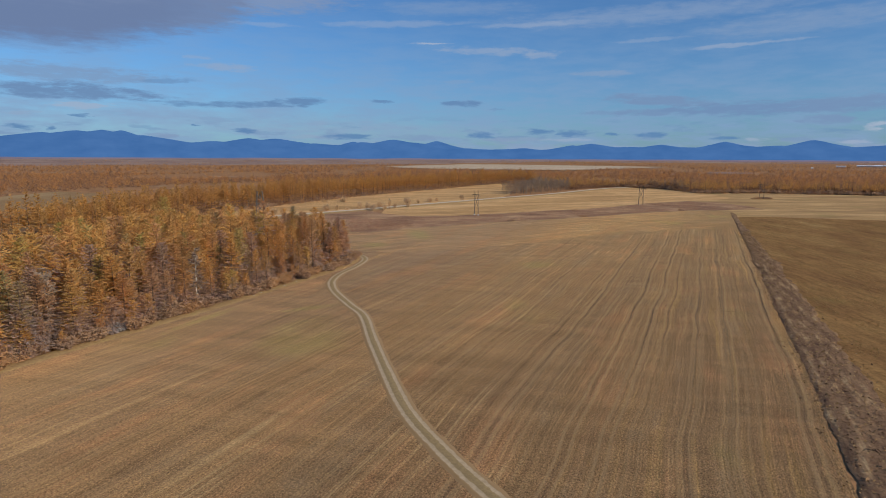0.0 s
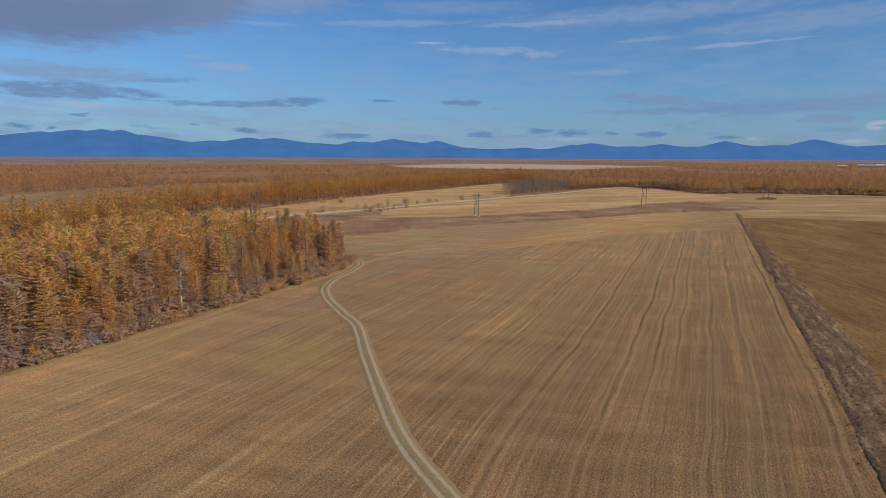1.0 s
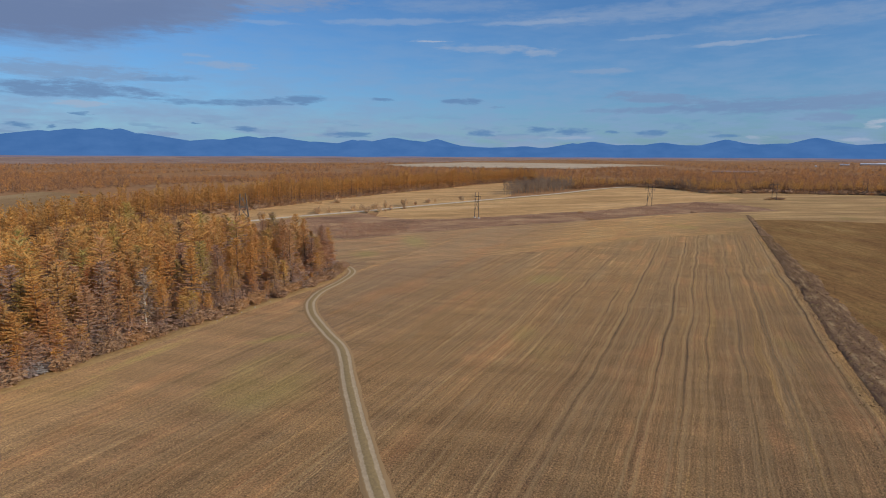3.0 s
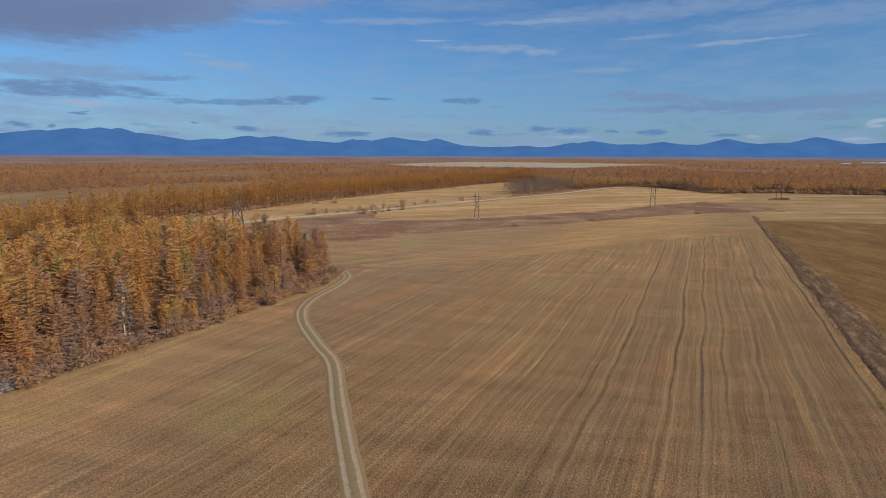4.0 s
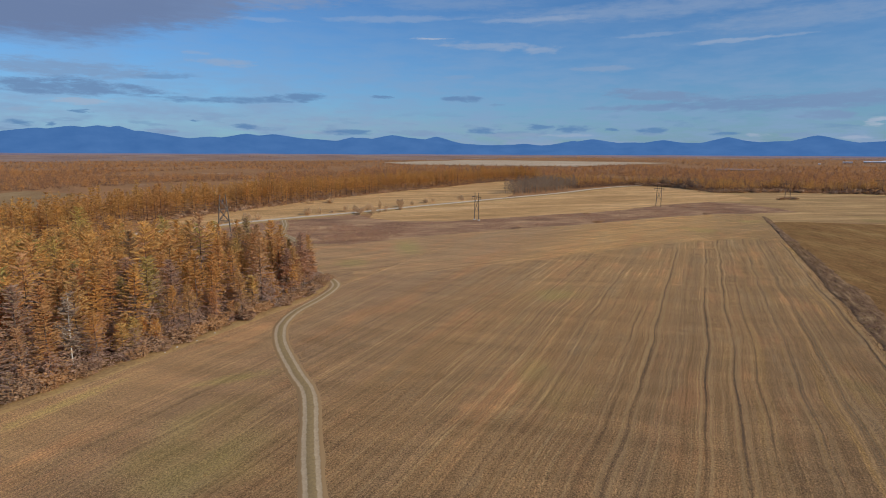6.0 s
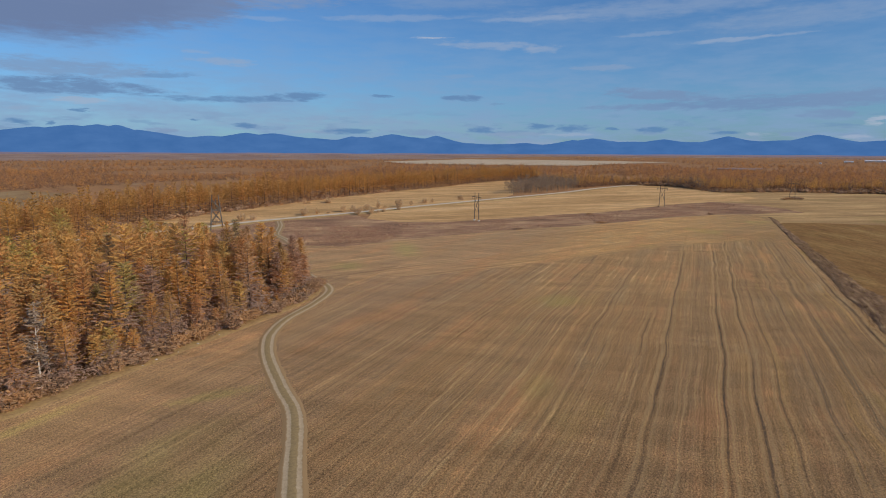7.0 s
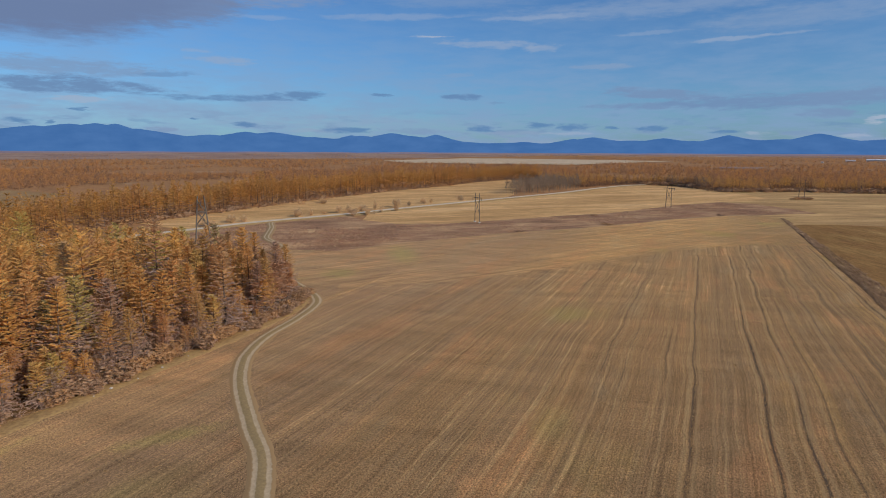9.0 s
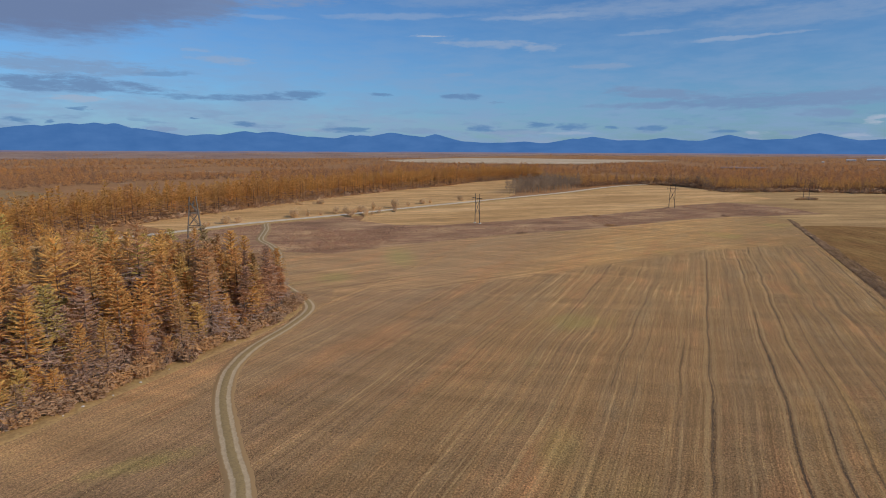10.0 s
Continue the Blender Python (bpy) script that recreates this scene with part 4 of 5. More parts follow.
edge_pts = edge_pts[np.hypot((edge_pts[:, 0] + 101.4) * 0.7, edge_pts[:, 1] - 91.2) > 2.5][:210]
rest = spaced(rng, -185, -98, 12, 170, 4.6, lambda P: inside(WOOD, P) & ~inside(EDGE, P))
for i, (x, y) in enumerate(edge_pts):
    s = rng.uniform(0.74, 0.99)
    if x > -103.5:
        s *= rng.uniform(0.62, 0.98)
    if y > 128:
        s = max(s, rng.uniform(0.74, 0.86))
    m = pose(x, y, -0.1, rng.normal(0, 1.2), rng.normal(0, 1.2), rng.uniform(0, 360)) @ Matrix.Diagonal((s * rng.uniform(1.0, 1.25), s * rng.uniform(1.0, 1.25), s, 1))
    if i < len(proto):
        proto[i].matrix_basis = m
    else:
        copy_thing(proto[i % len(proto)], m)


corner = copy_thing(proto[2], pose(-111.2, 159.4, -0.1, 0, 0, 40) @ Matrix.Diagonal((0.9, 0.9, 0.82, 1)))
tagged(corner, "bright orange larch at the wood's corner")

young = []
for i in range(4):
    tr, cr = make_larch(150 + i, 8.0, 16, 8, 3, 0.11, 2)
    ob = put("larch_tree", None, None, "young rust-brown larch at the wood's edge", "tree", "young larches at the wood's edge")
    put("trunk", tr, ob)
    put("crown", cr, ob, "thin rust-brown boughs")
    young.append(ob)
for i in range(84):
    y = rng.uniform(38, 157)
    x = np.interp(y, [38, 138, 152, 158], [-100.2, -100.4, -102.5, -107]) - abs(rng.normal(0, 2.4)) + 0.5
    if abs(y - 91.2) < 3.0:
        x -= 6.0
    s = rng.uniform(0.45, 1.15)
    m = pose(x, y, -0.1, 0, 0, rng.uniform(0, 360)) @ Matrix.Diagonal((s * 1.2, s * 1.2, s, 1))
    if i < 4:
        young[i].matrix_basis = m
    else:
        copy_thing(young[i % 4], m)


def uneven(mean, least=0.85, waves=0.16):
    """Tree sizes that rise and fall along a wood, with smaller trees among them."""
    return lambda p: mean * np.random.default_rng(len(p)).uniform(least, 1.08, len(p)) * np.array([1 + waves * noise.noise((x * 0.03, y * 0.03, 51)) + 0.10 * noise.noise((x * 0.12, y * 0.12, 52)) for x, y in p[:, :2]])


def forest(name, pts, templates, mats, rng, scale, label, category="trees"):
    """Many trees joined into one piece: templates are (points, triangles, material index)."""
    VV, FF, II, TT = [], [], [], []
    base = 0
    kind_i = rng.integers(0, len(templates), len(pts))
    for i, (tv, tf, ti) in enumerate(templates):
        sel = pts[kind_i == i]
        n = len(sel)
        if not n:
            continue
        s = scale(sel) * rng.uniform(0.9, 1.08, n)
        a = rng.uniform(0, 2 * np.pi, n)
        c, d = np.cos(a) * s, np.sin(a) * s
        X = tv[None, :, 0] * c[:, None] - tv[None, :, 1] * d[:, None] + sel[:, 0:1]
        Y = tv[None, :, 0] * d[:, None] + tv[None, :, 1] * c[:, None] + sel[:, 1:2]
        Z = tv[None, :, 2] * (s * rng.uniform(0.93, 1.07, n))[:, None] + (sel[:, 2:3] if sel.shape[1] > 2 else -0.2)
        VV.append(np.stack([X, Y, Z], 2).reshape(-1, 3))
        FF.append((tf[None] + (np.arange(n) * len(tv))[:, None, None] + base).reshape(-1, 3))
        II.append(np.tile(ti, n))
        TT.append(np.repeat(rng.uniform(0, 1, n), len(tf)))
        base += n * len(tv)
    me = mesh(name, np.concatenate(VV), np.concatenate(FF), mats, np.concatenate(II), np.concatenate(TT))
    return put(name, me, None, label, category, "", "stuff")


def crown_only(seed, H, whorls, per, segs, width, base, reach, side, bare):
    """A lighter larch for the joined woods: boughs round a slim trunk."""
    r = np.random.default_rng(seed)
    TV, TF = tube([(0, 0, 0), (0, 0, H * 0.86)], [0.2, 0.03], 3)
    TF = np.concatenate([TF[:, [0, 1, 2]], TF[:, [0, 2, 3]]])
    V, F, I = boughs(r, H, whorls, per, segs, width, reach=reach, base=base, side=side, bare=bare)
    n = len(V)
    V, F, I = np.concatenate([V, TV]), np.concatenate([F, TF + n]), np.concatenate([I, np.full(len(TF), 2)])
    return V, F, I


def fuzzy_larch(seed, H, n, size, reach, base, bare=0.0, stem=0.0):
    """A far larch: many small ragged blades that fill a slim cone, bare twigs below, a thin stem."""
    r = np.random.default_rng(seed)
    f = base + (1 - base) * (1 - np.sqrt(r.uniform(0.004, 1, n)))
    a = r.uniform(0, 2 * np.pi, n)
    lobes = 1 + 0.2 * np.sin(a * 3 + f * 9 + seed)
    rad = reach * H * np.minimum(1.0, (1 - f) / 0.75) ** 0.8 * np.sqrt(r.uniform(0.15, 1, n)) * lobes
    c = np.stack([rad * np.cos(a), rad * np.sin(a), f * H], 1)
    d = np.stack([np.cos(a), np.sin(a), r.normal(0.1, 0.55, n)], 1)
    w = np.cross(d, r.normal(0, 1, (n, 3)))
    w /= np.linalg.norm(w, axis=1)[:, None] + 1e-6
    L = (size * r.uniform(0.7, 1.3, n) * (1.1 - 0.5 * f))[:, None]
    V = np.stack([c - d * L * 0.5 - w * L * 0.22, c - d * L * 0.2 + w * L * 0.34, c + d * L * 0.5], 1).reshape(-1, 3)
    F = np.arange(n * 3).reshape(-1, 3)
    I = (f < bare * r.uniform(0.6, 1.2, n)).astype(int)
    if stem:
        TV, TF = tube([(0, 0, 0), (0, 0, H * 0.9)], [stem, 0.03], 3)
        TF = np.concatenate([TF[:, [0, 1, 2]], TF[:, [0, 2, 3]]])
        F, I = np.concatenate([F, TF + len(V)]), np.concatenate([I, np.full(len(TF), 2)])
        V = np.concatenate([V, TV])
    return V, F, I


MIDS = [crown_only(200 + i, 17.5, 15, 9, 3, 0.17, 0.4, 0.205, 1, 0.4) for i in range(6)]
FULL = [crown_only(220 + i, 18.0, 15, 8, 2, 0.26, 0.05, 0.20, 1, 0.35) for i in range(6)]
TOPS = [fuzzy_larch(270 + i, 18.0, 110, 1.5, 0.17, 0.35) for i in range(6)]
WIDE = [fuzzy_larch(280 + i, 17.0, 170, 1.3, 0.25, 0.2, 2.0 * (i > 3)) for i in range(6)]
LIGHT = [fuzzy_larch(230 + i, 17.0, 60, 2.2, 0.27, 0.04, 2.0 if i > 5 else 0.15) for i in range(8)]
FARS = [fuzzy_larch(240 + i, 15.0, 24, 3.8, 0.34, 0.02, 2.0 * (i > 5)) for i in range(8)]
forest("larch_wood", rest, MIDS, [M_GOLD, M_TWIG, M_BARK], rng, lambda p: uneven(0.97, 0.88)(p) * np.interp(p[:, 1], [135, 150], [1.0, 0.82]), "dense larch wood in golden and rust autumn needles")

BELT = [(-264, 228), (-246, 196), (-224, 162), (-217, 140), (-240, 122), (-275, 150), (-300, 212), (-320, 280), (-335, 420), (-330, 600), (-290, 800), (-215, 800), (-215, 752), (-243, 738), (-256, 657), (-257, 595), (-270, 500), (-274, 400), (-270, 300)]
belt = spaced(rng, -340, -200, 120, 800, 4.4, lambda P: inside(BELT, P))
front = belt[:, 0] > np.interp(belt[:, 1], [120, 140, 196, 228, 300, 400, 500, 595, 657, 740, 800], [-240, -217, -246, -264, -270, -274, -270, -257, -256, -243, -215]) - 13
forest("larch_belt_back", belt[~front][::2], TOPS, [M_BELT, M_SHRUB, M_BARK], rng, uneven(0.88, 0.75), "inner belt of golden larches behind the meadow")
belt = belt[front]
forest("larch_belt", belt, FULL, [M_BELT, M_SHRUB, M_BARK], rng, uneven(0.97, 0.75), "belt of golden larches along the meadow")
EAST = [(-110, 712), (-80, 706), (-47, 702), (-26, 672), (-3, 622), (24, 638), (48, 657), (118, 663), (270, 676), (270, 790), (118, 790), (-110, 790)]
ROADWOOD = [(-128, 616), (-112, 668), (-92, 708), (-110, 712), (-110, 790), (-216, 800), (-214, 752), (-172, 705), (-142, 650)]
east = spaced(rng, -218, 420, 615, 800, 4.5, lambda P: inside(EAST, P) | inside(ROADWOOD, P))
rim = np.interp(east[:, 0], [-214, -172, -142, -128, -112, -92, -80, -47, -26, -3, 24, 48, 118, 420], [752, 705, 650, 616, 668, 705, 706, 702, 672, 622, 638, 657, 663, 690])
front = east[:, 1] < rim + 13
EASTS = [fuzzy_larch(260 + i, 17.0, 170, 1.5, 0.19, 0.06, 2.0 if i > 5 else 0.4, 0.2) for i in range(7)]
forest("larch_belt_back.001", east[~front][::2], WIDE, [M_BELT, M_DUSK, M_BARK], rng, uneven(0.56, 0.6, 0.4), "inner belt of orange larches at the meadow's far end")
east = east[front]
forest("larch_belt.001", east, EASTS, [M_BELT, M_DUSK, M_BARK], rng, uneven(0.85, 0.55, 0.4), "belt of orange larches at the meadow's far end")

# far woods: wider spaced and coarser with distance
OPEN = [[(-290, 60), (-300, 200), (-285, 230), (-290, 400), (-280, 600), (-270, 738), (-110, 720), (-3, 615), (50, 655), (118, 660), (420, 685), (900, 700), (900, -200), (-290, -200)],
        [(-290, 90), (-330, 130), (-360, 200), (-430, 215), (-520, 260), (-560, 350), (-470, 345), (-430, 285), (-350, 260), (-320, 200), (-280, 190)],
        [(-1100, 1850), (-850, 1590), (-560, 1550), (-320, 1590), (-300, 1780), (-110, 2550), (-600, 2800), (-1150, 2980)],
        [(-10, 1380), (115, 1380), (115, 1600), (-10, 1600)],
        [(-860, 560), (-700, 610), (-640, 700), (-690, 900), (-780, 960), (-850, 760)],
        ]
far = []
r = 330.0
while r < 4250:
    gap = max(9.0, r / 108)
    n = int(radians(92) * r / gap)
    a = radians(-72) + (np.arange(n) + rng.uniform(0, 1, n)) / n * radians(92)
    rr = r + rng.uniform(-0.5, 0.5, n) * gap
    far.append(np.stack([-10 + rr * np.sin(a), 30 + rr * np.cos(a), np.full(n, gap)], 1))
    r += gap * (1.0 if r < 1200 else 1.6)
far = np.concatenate(far)
for o in OPEN + [BELT, EAST]:
    far = far[~inside(o, far)]
mask = np.array([noise.noise((x * 0.0035 + y * 0.001, y * 0.0016, 21)) + 0.5 * noise.noise((x * 0.012, y * 0.006, 22)) for x, y, _ in far])
dist = np.hypot(far[:, 0] + 10, far[:, 1] - 30)
bearing = np.degrees(np.arctan2(far[:, 0] + 10, far[:, 1] - 30))
least = np.interp(dist, [300, 900, 1800, 2500, 3000, 4500], [-0.06, -0.18, -0.28, -0.12, 0.28, 0.32])
least = np.where((bearing > -14) & (dist > 2400), -0.22, least)
least = np.where((bearing > -42) & (dist < 2000), -0.42, least)
far, dist = far[mask > least], dist[mask > least]
lift = np.maximum(0, (dist - 2600) / 2360) ** 1.6 * 27 - 0.3
wide = far[:, 2].copy()
far[:, 2] = lift
close = dist < 1100
forest("middle_woods", far[close], LIGHT, [M_FAR, M_DUSK], rng, uneven(0.6, 0.5, 0.3), "larch woods on the plain in autumn colour")
far = far[~close]
forest("far_woods", far, FARS, [M_FAR, M_DUSK], rng, uneven(0.6, 0.5, 0.3), "far larch woods on the plain in autumn colour")


# ---- bare trees, shrubs ----
def bare_tree(rng, H, limbs, spread, twig):
    """A leafless tree: trunk with limbs, and a haze of fine twigs, as two sets of arrays."""
    zs = np.linspace(-0.2, H * 0.97, 7)
    lean = rng.normal(0, 0.25, 2)
    spine = np.array([(lean[0] * (z / H) ** 2 + 0.08 * math.sin(z * 1.3), lean[1] * (z / H) ** 2, z) for z in zs])
    V, F = tube(spine, [0.15 * (1 - 0.9 * max(z, 0) / H) * H / 14 + 0.012 for z in zs], 5)
    TV, TF, tips = [V], [F], []
    base = len(V)
    for i in range(limbs):
        f = rng.uniform(0.25, 0.95)
        p = np.array([np.interp(f * H, zs, spine[:, 0]), np.interp(f * H, zs, spine[:, 1]), f * H])
        a = rng.uniform(0, 2 * np.pi)
        L = spread * H * (1.1 - f) ** 0.7 * rng.uniform(0.6, 1.1)
        d = np.array([math.cos(a), math.sin(a), rng.uniform(0.5, 1.1)])
        q = np.array([p, p + d * L * 0.5, p + d * L + (0, 0, 0.1 * L)])
        v, g = tube(q, [0.05, 0.03, 0.008], 3)
        TV.append(v)
        TF.append(g + base)
        base += len(v)
        tips += [q[1] * (1 - s) + q[2] * s for s in rng.uniform(-0.4, 1.1, twig)]
    tips = np.array(tips)
    SV, SF = sprays(rng, tips + rng.normal(0, 0.22, tips.shape), 0.8, 2.0)
    # slim the blades to twigs
    c = SV.reshape(-1, 4, 3).mean(1, keepdims=True)
    ax = SV.reshape(-1, 4, 3)[:, 2:3] - SV.reshape(-1, 4, 3)[:, 0:1]
    SV = (SV.reshape(-1, 4, 3) - c) * 0.32 + c + np.array([-0.4, 0, 0.4, 0])[None, :, None] * ax
    return np.concatenate(TV), np.concatenate(TF), SV.reshape(-1, 3), SF


def place_birch(x, y, H, seed, label):
    r = np.random.default_rng(seed)
    tv, tf, sv, sf = bare_tree(r, H, 24, 0.2, 20)
    ob = put("birch_tree", None, None, label, "tree", "birches in the larch wood")
    put("trunk", mesh("birch_trunk", tv, tf, [M_BIRCH], smooth=True), ob)
    put("crown", mesh("birch_crown", sv, sf, [M_BARE], None, np.zeros(len(sf))), ob, "fine grey leafless twigs")
    ob.location = (x, y, -0.1)


place_birch(-101.6, 91.3, 13.5, 1, "leafless white-stemmed birch at the wood's edge")
place_birch(-106.0, 62.0, 14.0, 3, "leafless grey birch among larches")
place_birch(-107.5, 131.0, 12.5, 5, "leafless grey birch among larches")


def bush(rng, H, R, n, size, slim=0.55):
    """A rounded shrub of thin stems and small sprays, open and uneven."""
    u = rng.normal(0, 1, (n, 3))
    u /= np.linalg.norm(u, axis=1)[:, None]
    P = u * (rng.uniform(0.25, 1, n) ** 0.5)[:, None]
    P = P * (R, R, H * 0.52) + (0, 0, H * 0.48)
    P[:, :2] *= (0.55 + 0.5 * np.sin(np.clip(P[:, 2:3] / H, 0, 1) * 2.4))
    P[:, 2] *= 0.8 + 0.25 * np.sin(P[:, 0] * 2.1 + rng.uniform(0, 6)) * np.cos(P[:, 1] * 1.7)
    V, F = sprays(rng, np.maximum(P, (-9, -9, 0.05)), size, 1.5)
    q = V.reshape(-1, 4, 3)
    c = q[:, [0, 2]].mean(1, keepdims=True)
    q = np.stack([q[:, 0], c[:, 0] + (q[:, 1] - c[:, 0]) * slim, q[:, 2], c[:, 0] + (q[:, 3] - c[:, 0]) * slim], 1)
    return q.reshape(-1, 3), F


SHRUBS = [bush(np.random.default_rng(300 + i), 2.3 + 0.35 * (i % 3), 1.5 + 0.2 * (i % 2), 420, 0.42) for i in range(5)]
stems = []
for i in range(5):
    r = np.random.default_rng(330 + i)
    TV, TF, b = [], [], 0
    for j in range(5):
        a = r.uniform(0, 6.28)
        v, g = tube([(0, 0, -0.1), (0.3 * math.cos(a), 0.3 * math.sin(a), 0.9), (0.8 * math.cos(a), 0.8 * math.sin(a), 1.9)], [0.04, 0.03, 0.01], 3)
        TV.append(v)
        TF.append(g + b)
        b += len(v)
    stems.append((np.concatenate(TV), np.concatenate(TF)))
shrub = []
for (v, f), (tv, tf) in zip(SHRUBS, stems):
    ob = put("shrub", None, None, "leafless brown shrub at the edge of the larch wood", "shrub", "shrubs along the wood")
    put("stem", mesh("shrub_stem", tv, tf, [M_BARK]), ob)
    put("foliage", mesh("shrub_twigs", v, f, [M_SHRUB], None, np.random.default_rng(9).normal(0, 0.06, len(f))), ob)
    shrub.append(ob)
rng = np.random.default_rng(17)
spots = []
for y in np.arange(36, 158, 1.15):
    x = np.interp(y, [36, 140, 150, 158], [-99.6, -99.8, -101, -103.5])
    if noise.noise((y * 0.11, 0, 31)) > -0.28:
        spots.append((x + rng.normal(0.0, 0.8), y + rng.normal(0, 0.5), rng.uniform(0.65, 1.35)))
for t in np.linspace(0, 1, 46):
    spots.append((np.interp(t, [0, 0.3, 1], [-103, -110, -150]) + rng.normal(0, 1.0), np.interp(t, [0, 0.3, 1], [157, 165, 184]) + rng.normal(0.5, 1.4), rng.uniform(0.5, 1.2)))
ROADSIDE = ((-259, 355, 1.2), (-257, 357, 0.9), (-250, 368, 1.6), (-252, 370, 1.3), (-248, 367, 1.2), (-206, 322, 1.0), (-203, 327, 1.3), (-200, 331, 1.5), (-199, 336, 1.2), (-198, 348, 1.4), (-196, 352, 1.1),
            (-193, 365, 1.3), (-191, 378, 1.2), (-190, 397, 1.4), (-192, 400, 1.1), (-188, 404, 1.0), (-177, 431, 1.3), (-179, 433, 1.1), (-212, 305, 1.0), (-209, 312, 0.9), (-190, 312, 1.1), (-187, 322, 1.3), (-186, 327, 0.9),
            (-214, 296, 1.0), (-216, 300, 1.1), (-186, 334, 1.0), (-182, 345, 0.9), (-226, 245, 1.1), (-228, 252, 1.3), (-226, 262, 1.0), (-224, 268, 1.2))
for i, (x, y, s) in enumerate(spots[:290]):
    m = pose(x, y, -0.15, 0, 0, rng.uniform(0, 360)) @ Matrix.Diagonal((s * rng.uniform(0.85, 1.25), s * rng.uniform(0.85, 1.25), s * rng.uniform(0.8, 1.15), 1))
    if i < len(shrub):
        shrub[i].matrix_basis = m
    else:
        copy_thing(shrub[i % len(shrub)], m)

# reddish leafless saplings at the wood's corner
sapling = []
for i in range(3):
    r = np.random.default_rng(410 + i)
    tv, tf, sv, sf = bare_tree(r, 11.0, 28, 0.15, 16)
    ob = put("larch_sapling", None, None, "reddish brown leafless sapling at the wood's corner", "tree", "saplings at the wood's corner")
    put("trunk", mesh("sapling_trunk", tv, tf, [M_BARK], smooth=True), ob)
    put("crown", mesh("sapling_crown", sv, sf, [M_SAPLING], None, r.normal(0, 0.1, len(sf))), ob, "haze of reddish brown twigs")
    sapling.append(ob)
for i in range(34):
    t = rng.uniform(0, 1)
    x = np.interp(t, [0, 0.45, 1], [-101.3, -102.6, -112]) - abs(rng.normal(0, 1.3))
    y = np.interp(t, [0, 0.45, 1], [140, 154.5, 162.5]) - abs(rng.normal(0, 1.0))
    q = rng.uniform(0.5, 1.1)
    m = pose(x, y, -0.1, 0, 0, rng.uniform(0, 360)) @ Matrix.Diagonal((q * 1.25, q * 1.25, q, 1))
    if i < 3:
        sapling[i].matrix_basis = m
    else:
        copy_thing(sapling[i % 3], m)

willow = []
for i in range(3):
    r = np.random.default_rng(345 + i)
    v, f = bush(r, 2.6, 2.0, 520, 0.6, 0.3)
    ob = put("willow_bush", None, None, "pale brown leafless willow bush by the road", "shrub", "bushes by the road")
    put("stem", mesh("willow_stem", *stems[i], [M_BARK]), ob)
    put("foliage", mesh("willow_twigs", v, f, [M_WILLOW], None, r.normal(0, 0.06, len(f))), ob)
    willow.append(ob)
for i, (x, y, s) in enumerate(ROADSIDE):
    m = pose(x, y, -0.2, 0, 0, rng.uniform(0, 360)) @ Matrix.Diagonal((s * rng.uniform(0.6, 1.05), s * rng.uniform(0.6, 1.05), s * rng.uniform(0.8, 1.3), 1))
    if i < len(willow):
        willow[i].matrix_basis = m
    else:
        copy_thing(willow[i % 3], m)

# low bushes round the far pylon's feet and scattered on the heath
FEET = ((43, 553, 0.9), (47.5, 556, 1.0), (40, 550, 0.7), (51, 558, 0.8), (-12, 402, 0.5), (-62, 333, 0.6), (-92, 292, 0.5), (-75, 372, 0.5))
brush = put("shrub", None, None, "low dark brown bush on the open heath", "shrub", "bushes on the heath")
put("stem", mesh("brush_stem", *stems[1], [M_BARK]), brush)
put("foliage", mesh("brush_twigs", *SHRUBS[1], [M_SHRUB], None, np.random.default_rng(8).normal(0, 0.06, len(SHRUBS[1][1]))), brush)
for i, (x, y, q) in enumerate(FEET):
    m = pose(x, y, -0.3, 0, 0, 77 * i) @ Matrix.Diagonal((q * 1.7, q * 1.7, q, 1))
    if i == 0:
        brush.matrix_basis = m
    else:
        copy_thing(brush, m)

# grey leafless grove beside the road
r = np.random.default_rng(41)
GROVE = [(-160, 500), (-147, 530), (-137, 566), (-126, 606), (-138, 645), (-165, 650), (-174, 560), (-171, 508)]
bares = []
for i in range(4):
    tv, tf, sv, sf = bare_tree(np.random.default_rng(50 + i), 14, 16, 0.26, 15)
    tf3 = np.concatenate([tf[:, [0, 1, 2]], tf[:, [0, 2, 3]]])
    bares.append((np.concatenate([tv, sv]), np.concatenate([tf3, sf + len(tv)]), np.concatenate([np.ones(len(tf3), int), np.zeros(len(sf), int)])))
forest("leafless_grove", spaced(r, -175, -100, 498, 722, 5.0, lambda P: inside(GROVE, P)), bares, [M_BARE, M_BARE], r, uneven(0.95, 0.6), "grove of grey leafless trees by the road")
BARE_B = [(-62, 700), (-47, 694), (-28, 668), (-20, 646), (-12, 640), (-16, 660), (-32, 696), (-58, 712)]
forest("leafless_grove.001", spaced(r, -64, -8, 636, 714, 4.2, lambda P: inside(BARE_B, P)), bares, [M_BARE, M_BARE], r, uneven(0.8, 0.5), "leafless grey trees before the far larches")
EDGE_B = spaced(r, -270, -255, 235, 740, 3.2, lambda P: (P[:, 0] > np.interp(P[:, 1], [235, 300, 400, 500, 595, 657, 740], [-264, -269, -273, -269, -256, -255, -243]) - 1) & (P[:, 0] < np.interp(P[:, 1], [235, 300, 400, 500, 595, 657, 740], [-264, -269, -273, -269, -256, -255, -243]) + 4))
SB = [(v, f, np.zeros(len(f), int)) for v, f in (bush(np.random.default_rng(360 + i), 2.6, 2.0, 50, 1.1) for i in range(4))]
